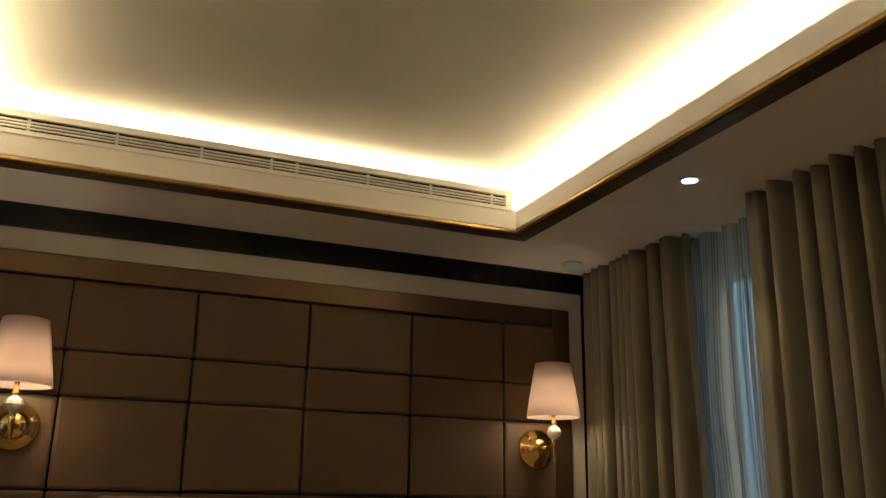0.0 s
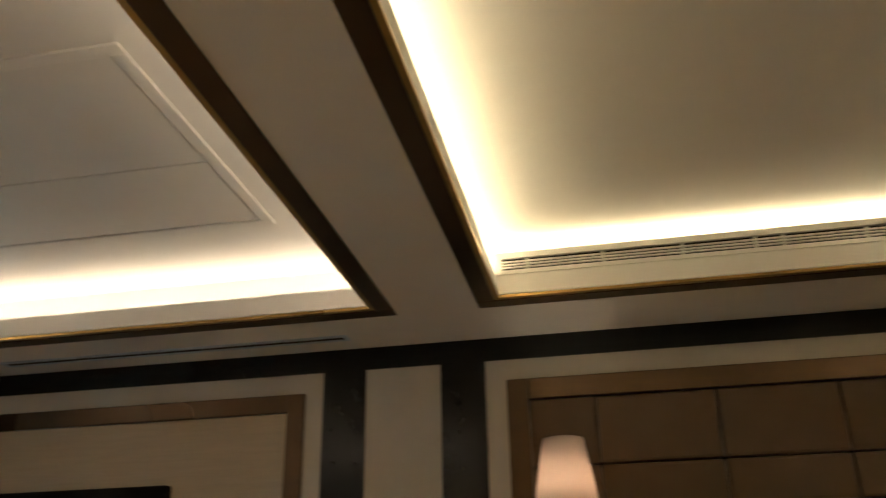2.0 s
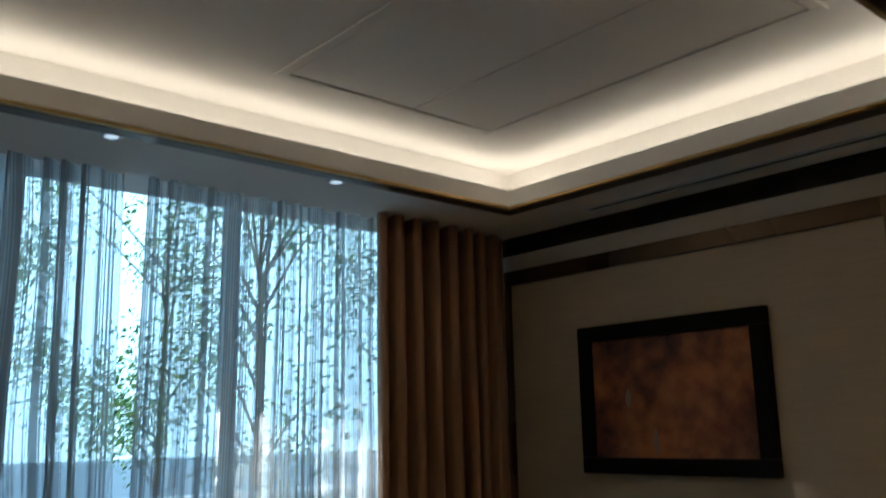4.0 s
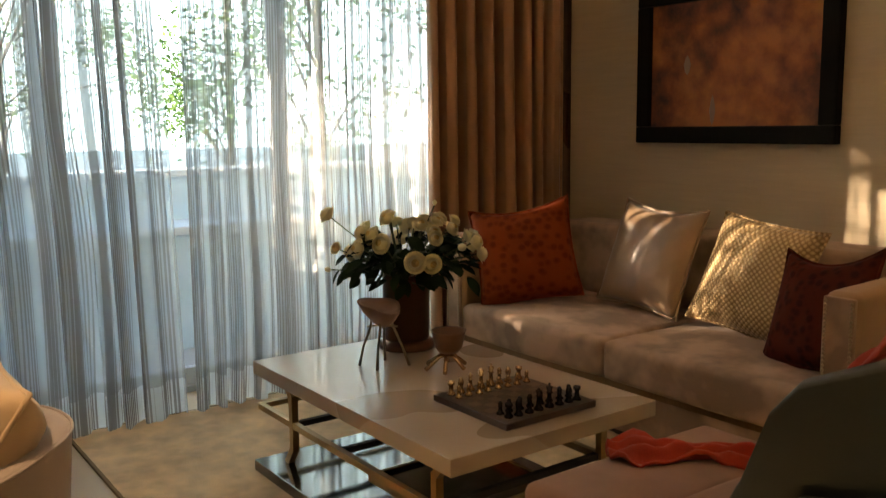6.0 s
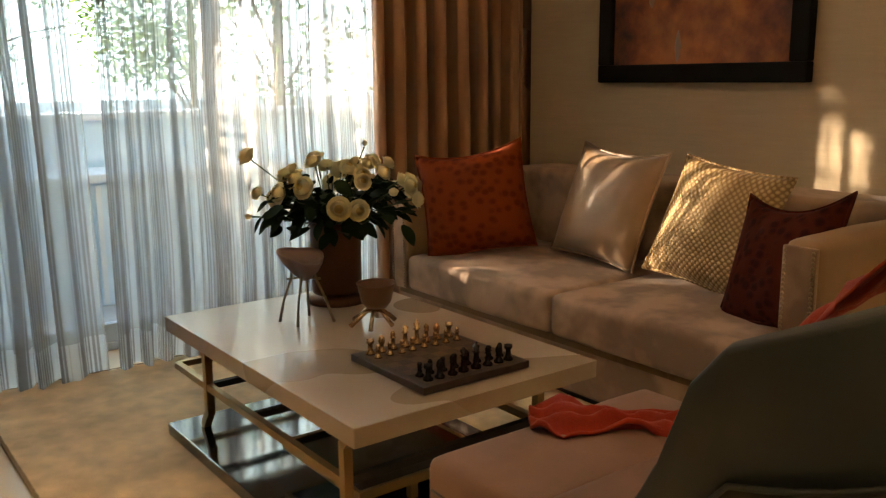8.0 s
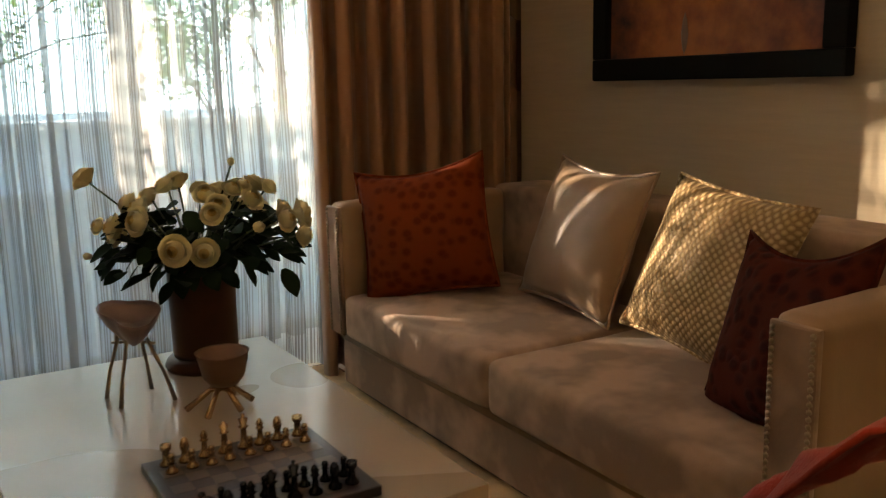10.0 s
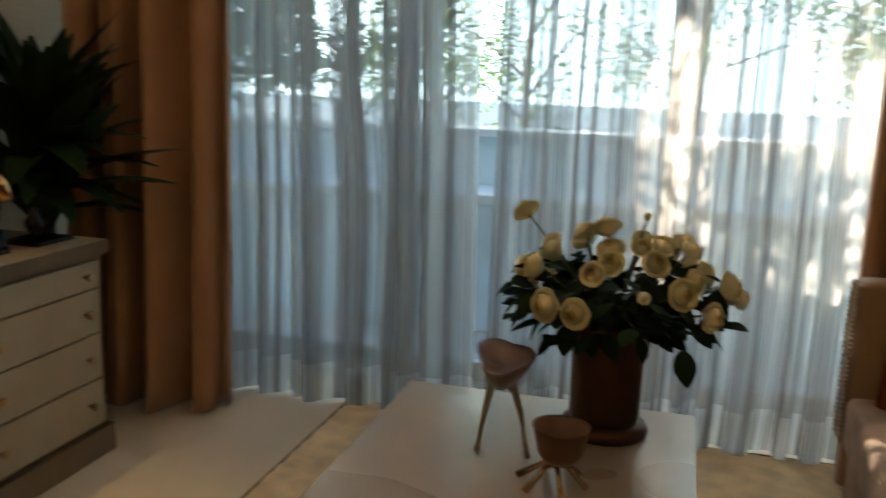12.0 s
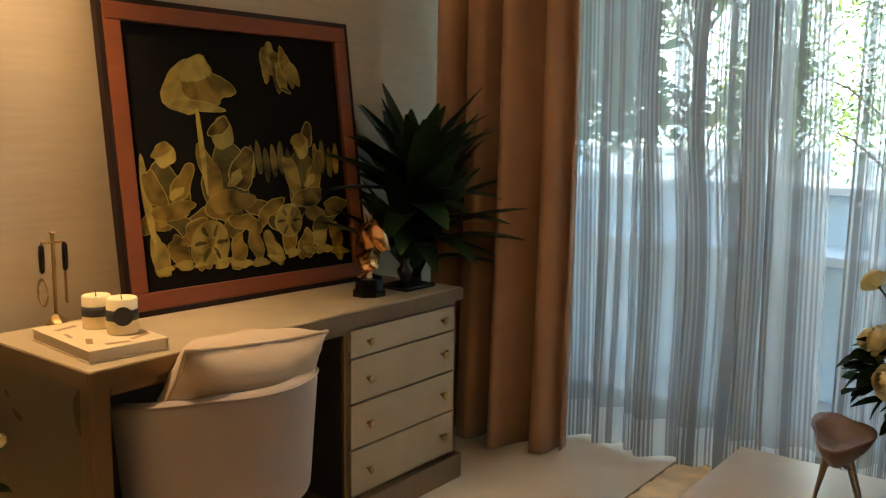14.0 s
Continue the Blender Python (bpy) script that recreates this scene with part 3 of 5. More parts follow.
def pillow(name, w, h, t, m, material, label, seed=0, category="cushion", piping=None, sag=0.0, puff=0.58):
    """A stuffed cushion: local x across, y up, z out of its face."""
    N = 18
    root = thing(name, m, label, category)
    bm = bmesh.new()
    grids = []
    for side in (1, -1):
        g = []
        for j in range(N + 1):
            row = []
            for i in range(N + 1):
                u, v = 2 * i / N - 1, 2 * j / N - 1
                pu, pv = u * (1 - 0.075 * (1 - v * v) * abs(u)), v * (1 - 0.075 * (1 - u * u) * abs(v))
                th = (max(0, (1 - abs(u) ** 2.6) * (1 - abs(v) ** 2.6))) ** puff * t / 2
                wr = noise.noise(Vector((u * 2.2 + seed, v * 2.2, side))) * 0.16 + noise.noise(Vector((u * 4 + seed, v * 5, side))) * 0.10
                z = side * th * (1 + wr)
                sg = -sag * (1 - u * u) * max(0, v)
                row.append((pu * w / 2, pv * h / 2 + sg, z))
            g.append(row)
        grids.append(g)
    vs = {}

    def vert(s, i, j):
        key = ("e", i, j) if i in (0, N) or j in (0, N) else (s, i, j)
        if key not in vs:
            vs[key] = bm.verts.new(grids[s][j][i])
        return vs[key]

    for s in (0, 1):
        for j in range(N):
            for i in range(N):
                bm.faces.new((vert(s, i, j), vert(s, i + 1, j), vert(s, i + 1, j + 1), vert(s, i, j + 1)))
    rim = [grids[0][0][i] for i in range(N + 1)] + [grids[0][j][N] for j in range(1, N + 1)] + [grids[0][N][i] for i in range(N - 1, -1, -1)] + [grids[0][j][0] for j in range(N - 1, -1, -1)]
    bm.transform(m)
    part("cover", bm, material, root, smooth=True)
    if piping:
        b2 = tube(rim, [0.006] * len(rim), 6)
        b2.transform(m)
        part("piping", b2, piping, root, smooth=True)
    return root


def facing(x, y, z, face, lean=0.0, roll=0.0):
    """Upright pose at x, y, z whose local z looks along the compass angle face (degrees from +x), leaned back."""
    return pose(x, y, z, 0, 0, face + 90) @ pose(0, 0, 0, 90 - lean, 0, 0) @ pose(0, 0, 0, 0, 0, roll)


def cushion_block(x0, x1, y0, y1, z0, z1, crown=0.02, seed=0):
    """An upholstered block with a crowned, slightly uneven top and rounded edges."""
    bm = bmesh.new()
    box(bm, x0, x1, y0, y1, z0, z1, bevel=0.035, seg=4)
    bmesh.ops.subdivide_edges(bm, edges=[e for e in bm.edges if e.calc_length() > 0.2], cuts=9, use_grid_fill=True)
    for v in bm.verts:
        u, w = (v.co.x - x0) / (x1 - x0) * 2 - 1, (v.co.y - y0) / (y1 - y0) * 2 - 1
        top = max(0, (v.co.z - z0) / (z1 - z0))
        v.co.z += top * (crown * (1 - u * u) * (1 - w * w) + 0.006 * noise.noise(v.co * 4 + Vector((seed, 0, 0))))
        v.co.y += -0.008 * (1 - u * u) * (1 if w < -0.9 else 0) + 0.004 * noise.noise(v.co * 6 + Vector((0, seed, 0)))
    return bm


# ---- curtains ----
curtain("sheer_curtain", (-3.70, 0.46), (-3.68, 2.06), 0.012, 2.62, 0.05, 12, 3, M_SHEER, "thin striped sheer curtain hanging at the glass doors", skew=(0, 0.05), tuck=0.5, irregular=0.6)
curtain("sheer_curtain", (-3.69, 2.18), (-3.72, 3.58), 0.012, 2.62, 0.042, 12, 8, M_SHEER, "thin striped sheer curtain hanging at the glass doors", skew=(-0.02, 0), tuck=0.12, irregular=0.4)
curtain("drape", (-3.60, 3.42), (-3.65, 4.44), 0.01, 2.62, 0.07, 8, 5, M_DRAPE, "taupe satin drape gathered beside the sofa", thick=0.004, irregular=0.3, tuck=0.3)
curtain("drape", (-3.44, 0.55), (-3.52, 1.15), 0.01, 2.62, 0.085, 4, 11, M_DRAPE, "taupe satin drape gathered beside the desk", thick=0.004, tuck=0.3, flare=0.05)
curtain("drape", (2.70, 4.46), (2.68, 3.62), 0.01, 2.62, 0.07, 9, 21, M_DRAPE_E, "pale gold satin drape beside the padded wall", thick=0.004, skew=(0, 0.06))
curtain("drape", (2.62, 3.09), (2.68, 1.7), 0.01, 2.62, 0.075, 14, 25, M_DRAPE_E, "pale gold satin drape pulled half open", thick=0.004)
curtain("sheer_curtain", (2.80, 3.80), (2.78, 2.85), 0.012, 2.62, 0.04, 8, 27, M_SHEER, "thin sheer curtain showing between two drapes")

# ---- padded bed wall ----
padded = thing("padded_wall_panel", pose(1.13, 4.5, 0), "brown leather padded wall panels above the bed", "wall panel")
XS = [-0.198, 0.109, 0.636, 1.154, 1.674, 2.180, 2.478]
ZS = [0.45, 0.95, 1.425, 1.804, 1.997, 2.305]
for a, b in zip(XS, XS[1:]):
    for c, d in zip(ZS, ZS[1:]):
        bm = boxes((a + 0.003, b - 0.003, 4.468, 4.512, c + 0.003, d - 0.003), bevel=0.014)
        part("panel", bm, M_LEATHER, padded, smooth=False)
headboard = thing("headboard", pose(1.17, 4.40, 0), "low upholstered bed headboard against the padded wall", "headboard")
part("pad", cushion_block(0.30, 2.05, 4.37, 4.46, 0.0, 1.405, 0.0, 3), M_BEIGE, headboard, smooth=True)


def sconce(x):
    s = thing("wall_lamp", pose(x, 4.46, 1.66), "brass wall lamp with a pale tapered shade, lit", "wall lamp", "lamps beside the bed")
    m = pose(x, 4.468, 1.67, 90, 0, 0)
    part("back_plate", lathe([(0.0, 0.0), (0.098, 0.0), (0.10, 0.008), (0.092, 0.02), (0.07, 0.03), (0.052, 0.05), (0.045, 0.062), (0.02, 0.07), (0.0, 0.071)], 32, m), M_BRASS, s, smooth=True)
    part("arm", tube([(x, 4.40, 1.672), (x, 4.34, 1.668), (x, 4.29, 1.675), (x, 4.28, 1.70)], [0.012, 0.011, 0.011, 0.012], 10), M_BRASS, s, smooth=True)
    part("finial", lathe([(0, -0.10), (0.008, -0.095), (0.011, -0.05), (0.007, -0.02), (0.016, 0.0), (0.007, 0.012)], 14, pose(x, 4.28, 1.69)), M_BRASS, s, smooth=True)
    part("crystal", lathe([(0.010, 0), (0.032, 0.018), (0.038, 0.035), (0.030, 0.055), (0.012, 0.068)], 8, pose(x, 4.28, 1.705)), M_CRYSTAL, s, "cut crystal drop")
    part("stem", lathe([(0.012, 0), (0.018, 0.01), (0.010, 0.02), (0.010, 0.06), (0.016, 0.065), (0.016, 0.09)], 14, pose(x, 4.28, 1.773)), M_BRASS, s, smooth=True)
    n = 36
    sh = sheet([[(x + r * math.cos(2 * math.pi * i / n), 4.28 + r * math.sin(2 * math.pi * i / n), z) for i in range(n + 1)] for r, z in ((0.131, 1.812), (0.120, 1.89), (0.104, 1.98), (0.087, 2.075))], [[(0.3, 0.5)] * (n + 1)] * 4)
    thicken(part("shade", sh, M_SHADE, s, "pale pinkish fabric shade", smooth=True), 0.002)
    part("bulb", lathe([(0.01, 0), (0.026, 0.03), (0.030, 0.055), (0.02, 0.085), (0.0, 0.095)], 14, pose(x, 4.28, 1.855)), M_BULB, s, smooth=True)
    lamp = new("wall_lamp_light", bpy.data.lights.new("wall_lamp_light", "POINT"))
    lamp.data.energy, lamp.data.color, lamp.data.shadow_soft_size = 0.56, (1.0, 0.76, 0.47), 0.035
    lamp.location = (x, 4.28, 1.84)


sconce(-0.042)
sconce(2.355)

# ---- ceiling fittings ----
grille = thing("air_grille", pose(0.85, 3.955, 2.74), "white slotted air grille under the ceiling cove", "air vent")
# shallow plate, coloured near-black to stand for the shade in the slots
part("backing", boxes((-0.245, 1.945, 3.958, 3.972, 2.733, 2.80)), M_FRAME, grille, "near-black plate that paints the slots' shade")
part("frame", boxes((-0.262, 1.962, 3.945, 3.958, 2.722, 2.741), (-0.262, 1.962, 3.945, 3.958, 2.795, 2.822), (-0.262, -0.228, 3.945, 3.958, 2.741, 2.795), (1.928, 1.962, 3.945, 3.958, 2.741, 2.795)), M_PAINT, grille)
for k in range(3):
    z = 2.7505 + k * 0.0132
    part("slat", boxes((-0.228, 1.928, 3.9485, 3.957, z, z + 0.0062)), M_PAINT, grille)
for x in (-0.12, 0.2, 0.53, 0.82, 0.93, 1.25, 1.55, 1.86):
    part("divider", boxes((x - 0.006, x + 0.006, 3.9525, 3.9575, 2.741, 2.795)), M_PAINT, grille)
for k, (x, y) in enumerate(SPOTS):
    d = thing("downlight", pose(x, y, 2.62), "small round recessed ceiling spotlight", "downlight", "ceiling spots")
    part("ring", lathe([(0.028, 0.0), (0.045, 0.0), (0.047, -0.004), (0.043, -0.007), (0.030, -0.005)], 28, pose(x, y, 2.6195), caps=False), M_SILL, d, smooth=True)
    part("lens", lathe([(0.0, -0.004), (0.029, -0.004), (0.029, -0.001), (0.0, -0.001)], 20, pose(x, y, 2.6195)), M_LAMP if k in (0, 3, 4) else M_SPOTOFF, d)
sensor = thing("smoke_detector", pose(2.5, 4.30, 2.62), "small white round ceiling detector", "detector")
part("body", lathe([(0.0, -0.035), (0.03, -0.034), (0.045, -0.022), (0.052, -0.012), (0.055, 0.0)], 24, pose(2.5, 4.30, 2.62)), M_SILL, sensor, smooth=True)
slot = thing("air_slot", pose(-1.9, 4.30, 2.62), "long narrow grey air slot in the ceiling", "air vent")
part("frame", boxes((-2.85, -1.02, 4.265, 4.28, 2.612, 2.6195), (-2.85, -1.02, 4.32, 4.335, 2.612, 2.6195), (-2.85, -2.83, 4.28, 4.32, 2.612, 2.6195), (-1.04, -1.02, 4.28, 4.32, 2.612, 2.6195)), M_SILL, slot)
# solid dark sheet, its colour stands for the shade inside the slot
part("gap", boxes((-2.83, -1.04, 4.28, 4.32, 2.616, 2.6195)), M_DARKSHADE, slot)
hatch = thing("ceiling_hatch", pose(-2.0, 2.95, Z_CEIL), "white ceiling access hatch with a raised moulding", "ceiling hatch")
hx0, hx1, hy0, hy1 = -2.86, -1.12, 2.34, 3.58
part("moulding", boxes(*ring(hx0, hx1, hy0, hy1, 0.05, Z_CEIL - 0.012, Z_CEIL - 0.001), bevel=0.004), M_PAINT, hatch)
part("leaf", boxes((hx0 + 0.056, hx1 - 0.056, hy0 + 0.056, 3.035, Z_CEIL - 0.006, Z_CEIL - 0.001)), M_PAINT, hatch)
part("leaf", boxes((hx0 + 0.056, hx1 - 0.056, 3.043, hy1 - 0.056, Z_CEIL - 0.006, Z_CEIL - 0.001)), M_PAINT, hatch)

# ---- picture over the sofa ----
pic = thing("framed_painting", pose(-2.525, 4.48, 1.6), "burnt orange abstract painting in a wide black frame", "painting")
px0, px1, pz0, pz1 = -3.095, -1.955, 1.205, 1.998
part("frame", boxes((px0, px1, 4.45, 4.502, pz0, pz0 + 0.085), (px0, px1, 4.45, 4.502, pz1 - 0.085, pz1), (px0, px0 + 0.085, 4.45, 4.502, pz0 + 0.085, pz1 - 0.085), (px1 - 0.085, px1, 4.45, 4.502, pz0 + 0.085, pz1 - 0.085), bevel=0.008), M_FRAME, pic)
part("canvas", boxes((px0 + 0.085, px1 - 0.085, 4.475, 4.50, pz0 + 0.085, pz1 - 0.085)), M_PICTURE, pic)
for x, z, w, h in ((-2.78, 1.60, 0.022, 0.05), (-2.62, 1.37, 0.018, 0.075)):
    bm = lathe([(0, -1), (0.6, -0.7), (1, 0.0), (0.5, 0.7), (0, 1)], 12)
    bm.transform(Matrix.LocRotScale((x, 4.474, z), None, (w, 0.003, h)))
    part("pale_dab", bm, M_BEIGE, pic, smooth=True)

# ---- sofa ----
sofa = thing("sofa", pose(-2.3, 3.9, 0), "taupe suede two-seat sofa with nailhead trim", "sofa")
SX0, SX1, SY0 = -3.245, -1.345, 3.36
part("base", boxes((SX0 - 0.11, SX1 + 0.11, SY0 + 0.045, 4.40, 0.05, 0.265), bevel=0.012), M_SUEDE, sofa, smooth=False)
part("plinth", boxes((SX0 - 0.08, SX1 + 0.08, SY0 + 0.09, 4.36, 0.013, 0.05)), M_DARKSHADE, sofa)
part("base_trim", boxes((SX0 - 0.10, SX1 + 0.10, SY0 + 0.03, SY0 + 0.045, 0.235, 0.265), bevel=0.004), M_DESKTRIM, sofa)
part("seat_cushion", cushion_block(SX0 + 0.004, -2.298, SY0, 4.12, 0.267, 0.43, 0.02, 1), M_SUEDE, sofa, smooth=True)
part("seat_cushion", cushion_block(-2.290, SX1 - 0.004, SY0 - 0.004, 4.12, 0.267, 0.43, 0.022, 5), M_SUEDE, sofa, smooth=True)
part("backrest", cushion_block(SX0 - 0.10, SX1 + 0.10, 4.125, 4.40, 0.266, 0.79, 0.0, 9), M_SUEDE, sofa, smooth=True)
for sx, inner in ((SX0 - 0.115, SX0), (SX1, SX1 + 0.115)):
    arm = part("arm", cushion_block(min(sx, inner), max(sx, inner), SY0 + 0.012, 4.122, 0.266, 0.775, 0.012, sx), M_SATIN, sofa, "tan satin arm with nailhead edge", smooth=True)
    part("arm_front", boxes((min(sx, inner) + 0.004, max(sx, inner) - 0.004, SY0 - 0.002, SY0 + 0.014, 0.268, 0.762), bevel=0.006), M_SUEDE, arm)
    bm = bmesh.new()
    for ex in (min(sx, inner) + 0.014, max(sx, inner) - 0.014):
        for k in range(34):
            bmesh.ops.create_icosphere(bm, subdivisions=1, radius=0.0062, matrix=pose(ex, SY0 - 0.004, 0.28 + k * 0.0142))
    nails = part("nail_trim", bm, M_NAIL, arm, smooth=True)
    tagged(nails, kind="stuff")

pillow("cushion", 0.50, 0.50, 0.19, facing(-3.06, 3.62, 0.685, -46, 16, 10), M_ORANGE, "rust orange patterned velvet cushion in the sofa corner", 1, piping=M_ORANGE, sag=0.03)
pillow("cushion", 0.51, 0.51, 0.18, facing(-2.53, 3.93, 0.695, -93, 20, -3), M_BEIGE, "plain beige satin cushion leaning on the sofa back", 2, piping=M_BEIGE, sag=0.02)
pillow("cushion", 0.52, 0.49, 0.18, facing(-1.96, 3.90, 0.675, -94, 22, -6), M_GOLDCLOTH, "gold scale-patterned brocade cushion lit by the sun", 3, piping=M_GOLDCLOTH, sag=0.0)
pillow("cushion", 0.44, 0.46, 0.14, facing(-1.52, 3.655, 0.645, -106, 22, 8), M_MAROON, "dark maroon patterned cushion against the sofa arm", 4, piping=M_MAROON, sag=0.05)

# ---- rug ----
rug = thing("rug", pose(-2.2, 2.5, 0), "thick beige wool rug under the coffee table", "rug")
bm = bmesh.new()
rnd = random.Random(4)
nx, ny = 150, 96
grid = [[bm.verts.new((-3.70 + 3.0 * i / nx, 1.595 + 1.9 * j / ny, 0.014 + 0.004 * noise.noise(Vector((i * 0.31, j * 0.31, 2))) + rnd.uniform(-0.0022, 0.0022))) for i in range(nx + 1)] for j in range(ny + 1)]
for j in range(ny):
    for i in range(nx):
        bm.faces.new((grid[j][i], grid[j][i + 1], grid[j + 1][i + 1], grid[j + 1][i]))
part("rug_surface", bm, M_RUG, rug, smooth=True)
part("binding", boxes((-3.712, -0.69, 1.585, 1.597, 0.0, 0.014), (-3.712, -0.69, 3.493, 3.505, 0.0, 0.014), (-3.712, -3.70, 1.597, 3.493, 0.0, 0.014), (-0.702, -0.69, 1.597, 3.493, 0.0, 0.014)), M_RUGEDGE, rug, "dark sewn edge")

# ---- coffee table ----
TX0, TX1, TY0, TY1, TZ = -2.90, -1.635, 2.10, 2.92, 0.43
table = thing("coffee_table", pose(-2.27, 2.51, 0.015), "low taupe coffee table on a brass frame and black mirror base", "coffee table")
part("tabletop", boxes((TX0, TX1, TY0, TY1, TZ - 0.052, TZ), bevel=0.003), M_TABLE, table)
part("base", boxes((TX0 + 0.045, TX1 - 0.03, TY0 - 0.03, TY1 - 0.03, 0.016, 0.058), bevel=0.003), M_MIRROR, table, "black mirror base slab")
for lx, sx in ((-2.70, 1), (-1.79, -1)):
    for ly, sy in ((2.165, 1), (2.835, -1)):
        bm = bmesh.new()
        for p0, p1 in (((lx - 0.05 * sx, ly, 0.058), (lx, ly, 0.125)), ((lx, ly, 0.115), (lx, ly, 0.33)), ((lx, ly, 0.32), (lx - 0.05 * sx, ly, TZ - 0.052))):
            a, b = Vector(p0), Vector(p1)
            bmesh.ops.create_cube(bm, size=1, matrix=Matrix.LocRotScale((a + b) / 2, (b - a).to_track_quat("Z", "Y"), (0.026, 0.026, (b - a).length)))
        part("leg", bm, M_OLDBRASS, table)
for ry in (2.165, 2.835):
    part("rail", boxes((-2.99, -1.80, ry - 0.011, ry + 0.011, 0.205, 0.228)), M_OLDBRASS, table)
for rx in (-2.99, -2.70, -2.36, -1.80):
    part("rail", boxes((rx - 0.011, rx + 0.011, 2.177, 2.823, 0.206, 0.227)), M_OLDBRASS if rx < -2.9 else M_DARKSHADE, table)
part("shelf", boxes((-2.25, -1.83, 2.23, 2.66, 0.135, 0.155)), M_MIRROR, table, "black glass shelf")
part("shelf_edge", boxes((-2.262, -2.25, 2.218, 2.672, 0.131, 0.158), (-1.83, -1.818, 2.218, 2.672, 0.131, 0.158), (-2.25, -1.83, 2.218, 2.23, 0.131, 0.158), (-2.25, -1.83, 2.66, 2.672, 0.131, 0.158)), M_OLDBRASS, table)
for sx in (-2.2, -1.88):
    part("shelf_foot", boxes((sx - 0.012, sx + 0.012, 2.42, 2.444, 0.058, 0.135)), M_OLDBRASS, table)

# ---- vase and roses ----
VX, VY = -2.715, 2.685
vase = thing("vase", pose(VX, VY, TZ), "tall copper brown cylinder vase on a round foot", "vase")
part("foot", lathe([(0.0, 0.0), (0.112, 0.0), (0.115, 0.012), (0.108, 0.026), (0.095, 0.036), (0.0, 0.036)], 40, pose(VX, VY, TZ)), M_COPPERVASE, vase, smooth=True)
part("body", lathe([(0.0, 0.0365), (0.089, 0.0365), (0.091, 0.05), (0.094, 0.28), (0.097, 0.30), (0.090, 0.30), (0.086, 0.06), (0.0, 0.05)], 40, pose(VX, VY, TZ)), M_COPPERVASE, vase, smooth=True)


def petals(rings_, seed):
    r = random.Random(seed)
    bm = bmesh.new()
    for count, rad, tall, open_, close in rings_:
        off = r.uniform(0, 6)
        for k in range(count):
            a = off + 2 * math.pi * k / count + r.uniform(-0.15, 0.15)
            wid = 1.25 * math.pi / count
            rows = []
            for j in range(4):
                v = j / 3
                rr = rad * math.sin(math.pi * (0.10 + close * v)) + open_ * v ** 2.5
                rows.append([bm.verts.new((rr * math.cos(a + wid * w * (0.5 + 0.6 * math.sin(v * 2.4))), rr * math.sin(a + wid * w * (0.5 + 0.6 * math.sin(v * 2.4))), tall * v - 0.006 * abs(w) * v - 0.6 * max(0, open_) * v ** 4 + r.uniform(-0.002, 0.002) * v)) for w in (-1, -0.35, 0.35, 1)])
            for p, q in zip(rows, rows[1:]):
                for c in range(3):
                    bm.faces.new((p[c], p[c + 1], q[c + 1], q[c]))
    me = bpy.data.meshes.new("petals")
    bm.to_mesh(me)
    bm.free()
    for f in me.polygons:
        f.use_smooth = True
    return me


ME_OPEN = [petals([(5, 0.032, 0.034, 0.013, 0.48), (5, 0.030, 0.043, 0.007, 0.53), (6, 0.027, 0.048, 0.002, 0.60), (5, 0.022, 0.051, 0.0, 0.66)], s) for s in (1, 2)]
ME_HEART = petals([(5, 0.0175, 0.053, 0.0, 0.70), (4, 0.012, 0.052, 0.0, 0.74), (3, 0.0065, 0.051, 0.0, 0.76)], 5)
ME_BUD = petals([(4, 0.018, 0.042, 0.001, 0.70), (3, 0.012, 0.046, 0.0, 0.74)], 6)
for me in ME_OPEN + [ME_BUD]:
    me.materials.append(M_ROSE)
ME_HEART.materials.append(M_ROSEIN)


def leaf_mesh(length, width, fold=0.2, droop=0.15, n=5):
    bm = bmesh.new()
    rows = []
    for j in range(n + 1):
        v = j / n
        wd = width / 2 * math.sin(math.pi * min(1, v * 0.92 + 0.06)) ** 0.8
        z = -droop * length * v * v
        rows.append([bm.verts.new((-wd, length * v, z + fold * wd)), bm.verts.new((0, length * v, z)), bm.verts.new((wd, length * v, z + fold * wd))])
    for p, q in zip(rows, rows[1:]):
        for c in range(2):
            bm.faces.new((p[c], p[c + 1], q[c + 1], q[c]))
    me = bpy.data.meshes.new("leaf")
    bm.to_mesh(me)
    bm.free()
    for f in me.polygons:
        f.use_smooth = True
    return me


ME_LEAF = leaf_mesh(0.055, 0.034)
ME_LEAF.materials.append(M_LEAF)
bouquet = thing("rose_bouquet", pose(VX, VY, TZ + 0.3), "bouquet of cream yellow roses with dark leaves", "flowers")
rnd = random.Random(12)


def put(name, me, m, parent):
    ob = new(name, me)
    ob.parent = parent
    ob.matrix_parent_inverse = parent.matrix_world.inverted()
    ob.matrix_basis = m
    return ob


heads = []
tries = 0
while len(heads) < 34 and tries < 4000:
    tries += 1
    a, el = rnd.uniform(0, 2 * math.pi), rnd.uniform(0.05, 1.3)
    R = rnd.uniform(0.84, 1.04)
    d = Vector((0.27 * math.cos(a) * math.cos(el), 0.27 * math.sin(a) * math.cos(el), 0.15 * math.sin(el))) * R
    p = Vector((VX + 0.02, VY + 0.03, TZ + 0.365)) + d
    if all((p - q).length > 0.060 for q, _ in heads):
        heads.append((p, d))
extra = [(Vector((-2.87, 2.44, 0.955)), Vector((-0.4, -0.5, 0.5))), (Vector((-2.86, 2.46, 0.83)), Vector((0.2, -0.6, 0.3))), (Vector((-2.87, 2.43, 0.75)), Vector((0.1, -0.6, 0.1))), (Vector((-2.62, 2.76, 1.0)), Vector((0.1, 0.1, 1)))]
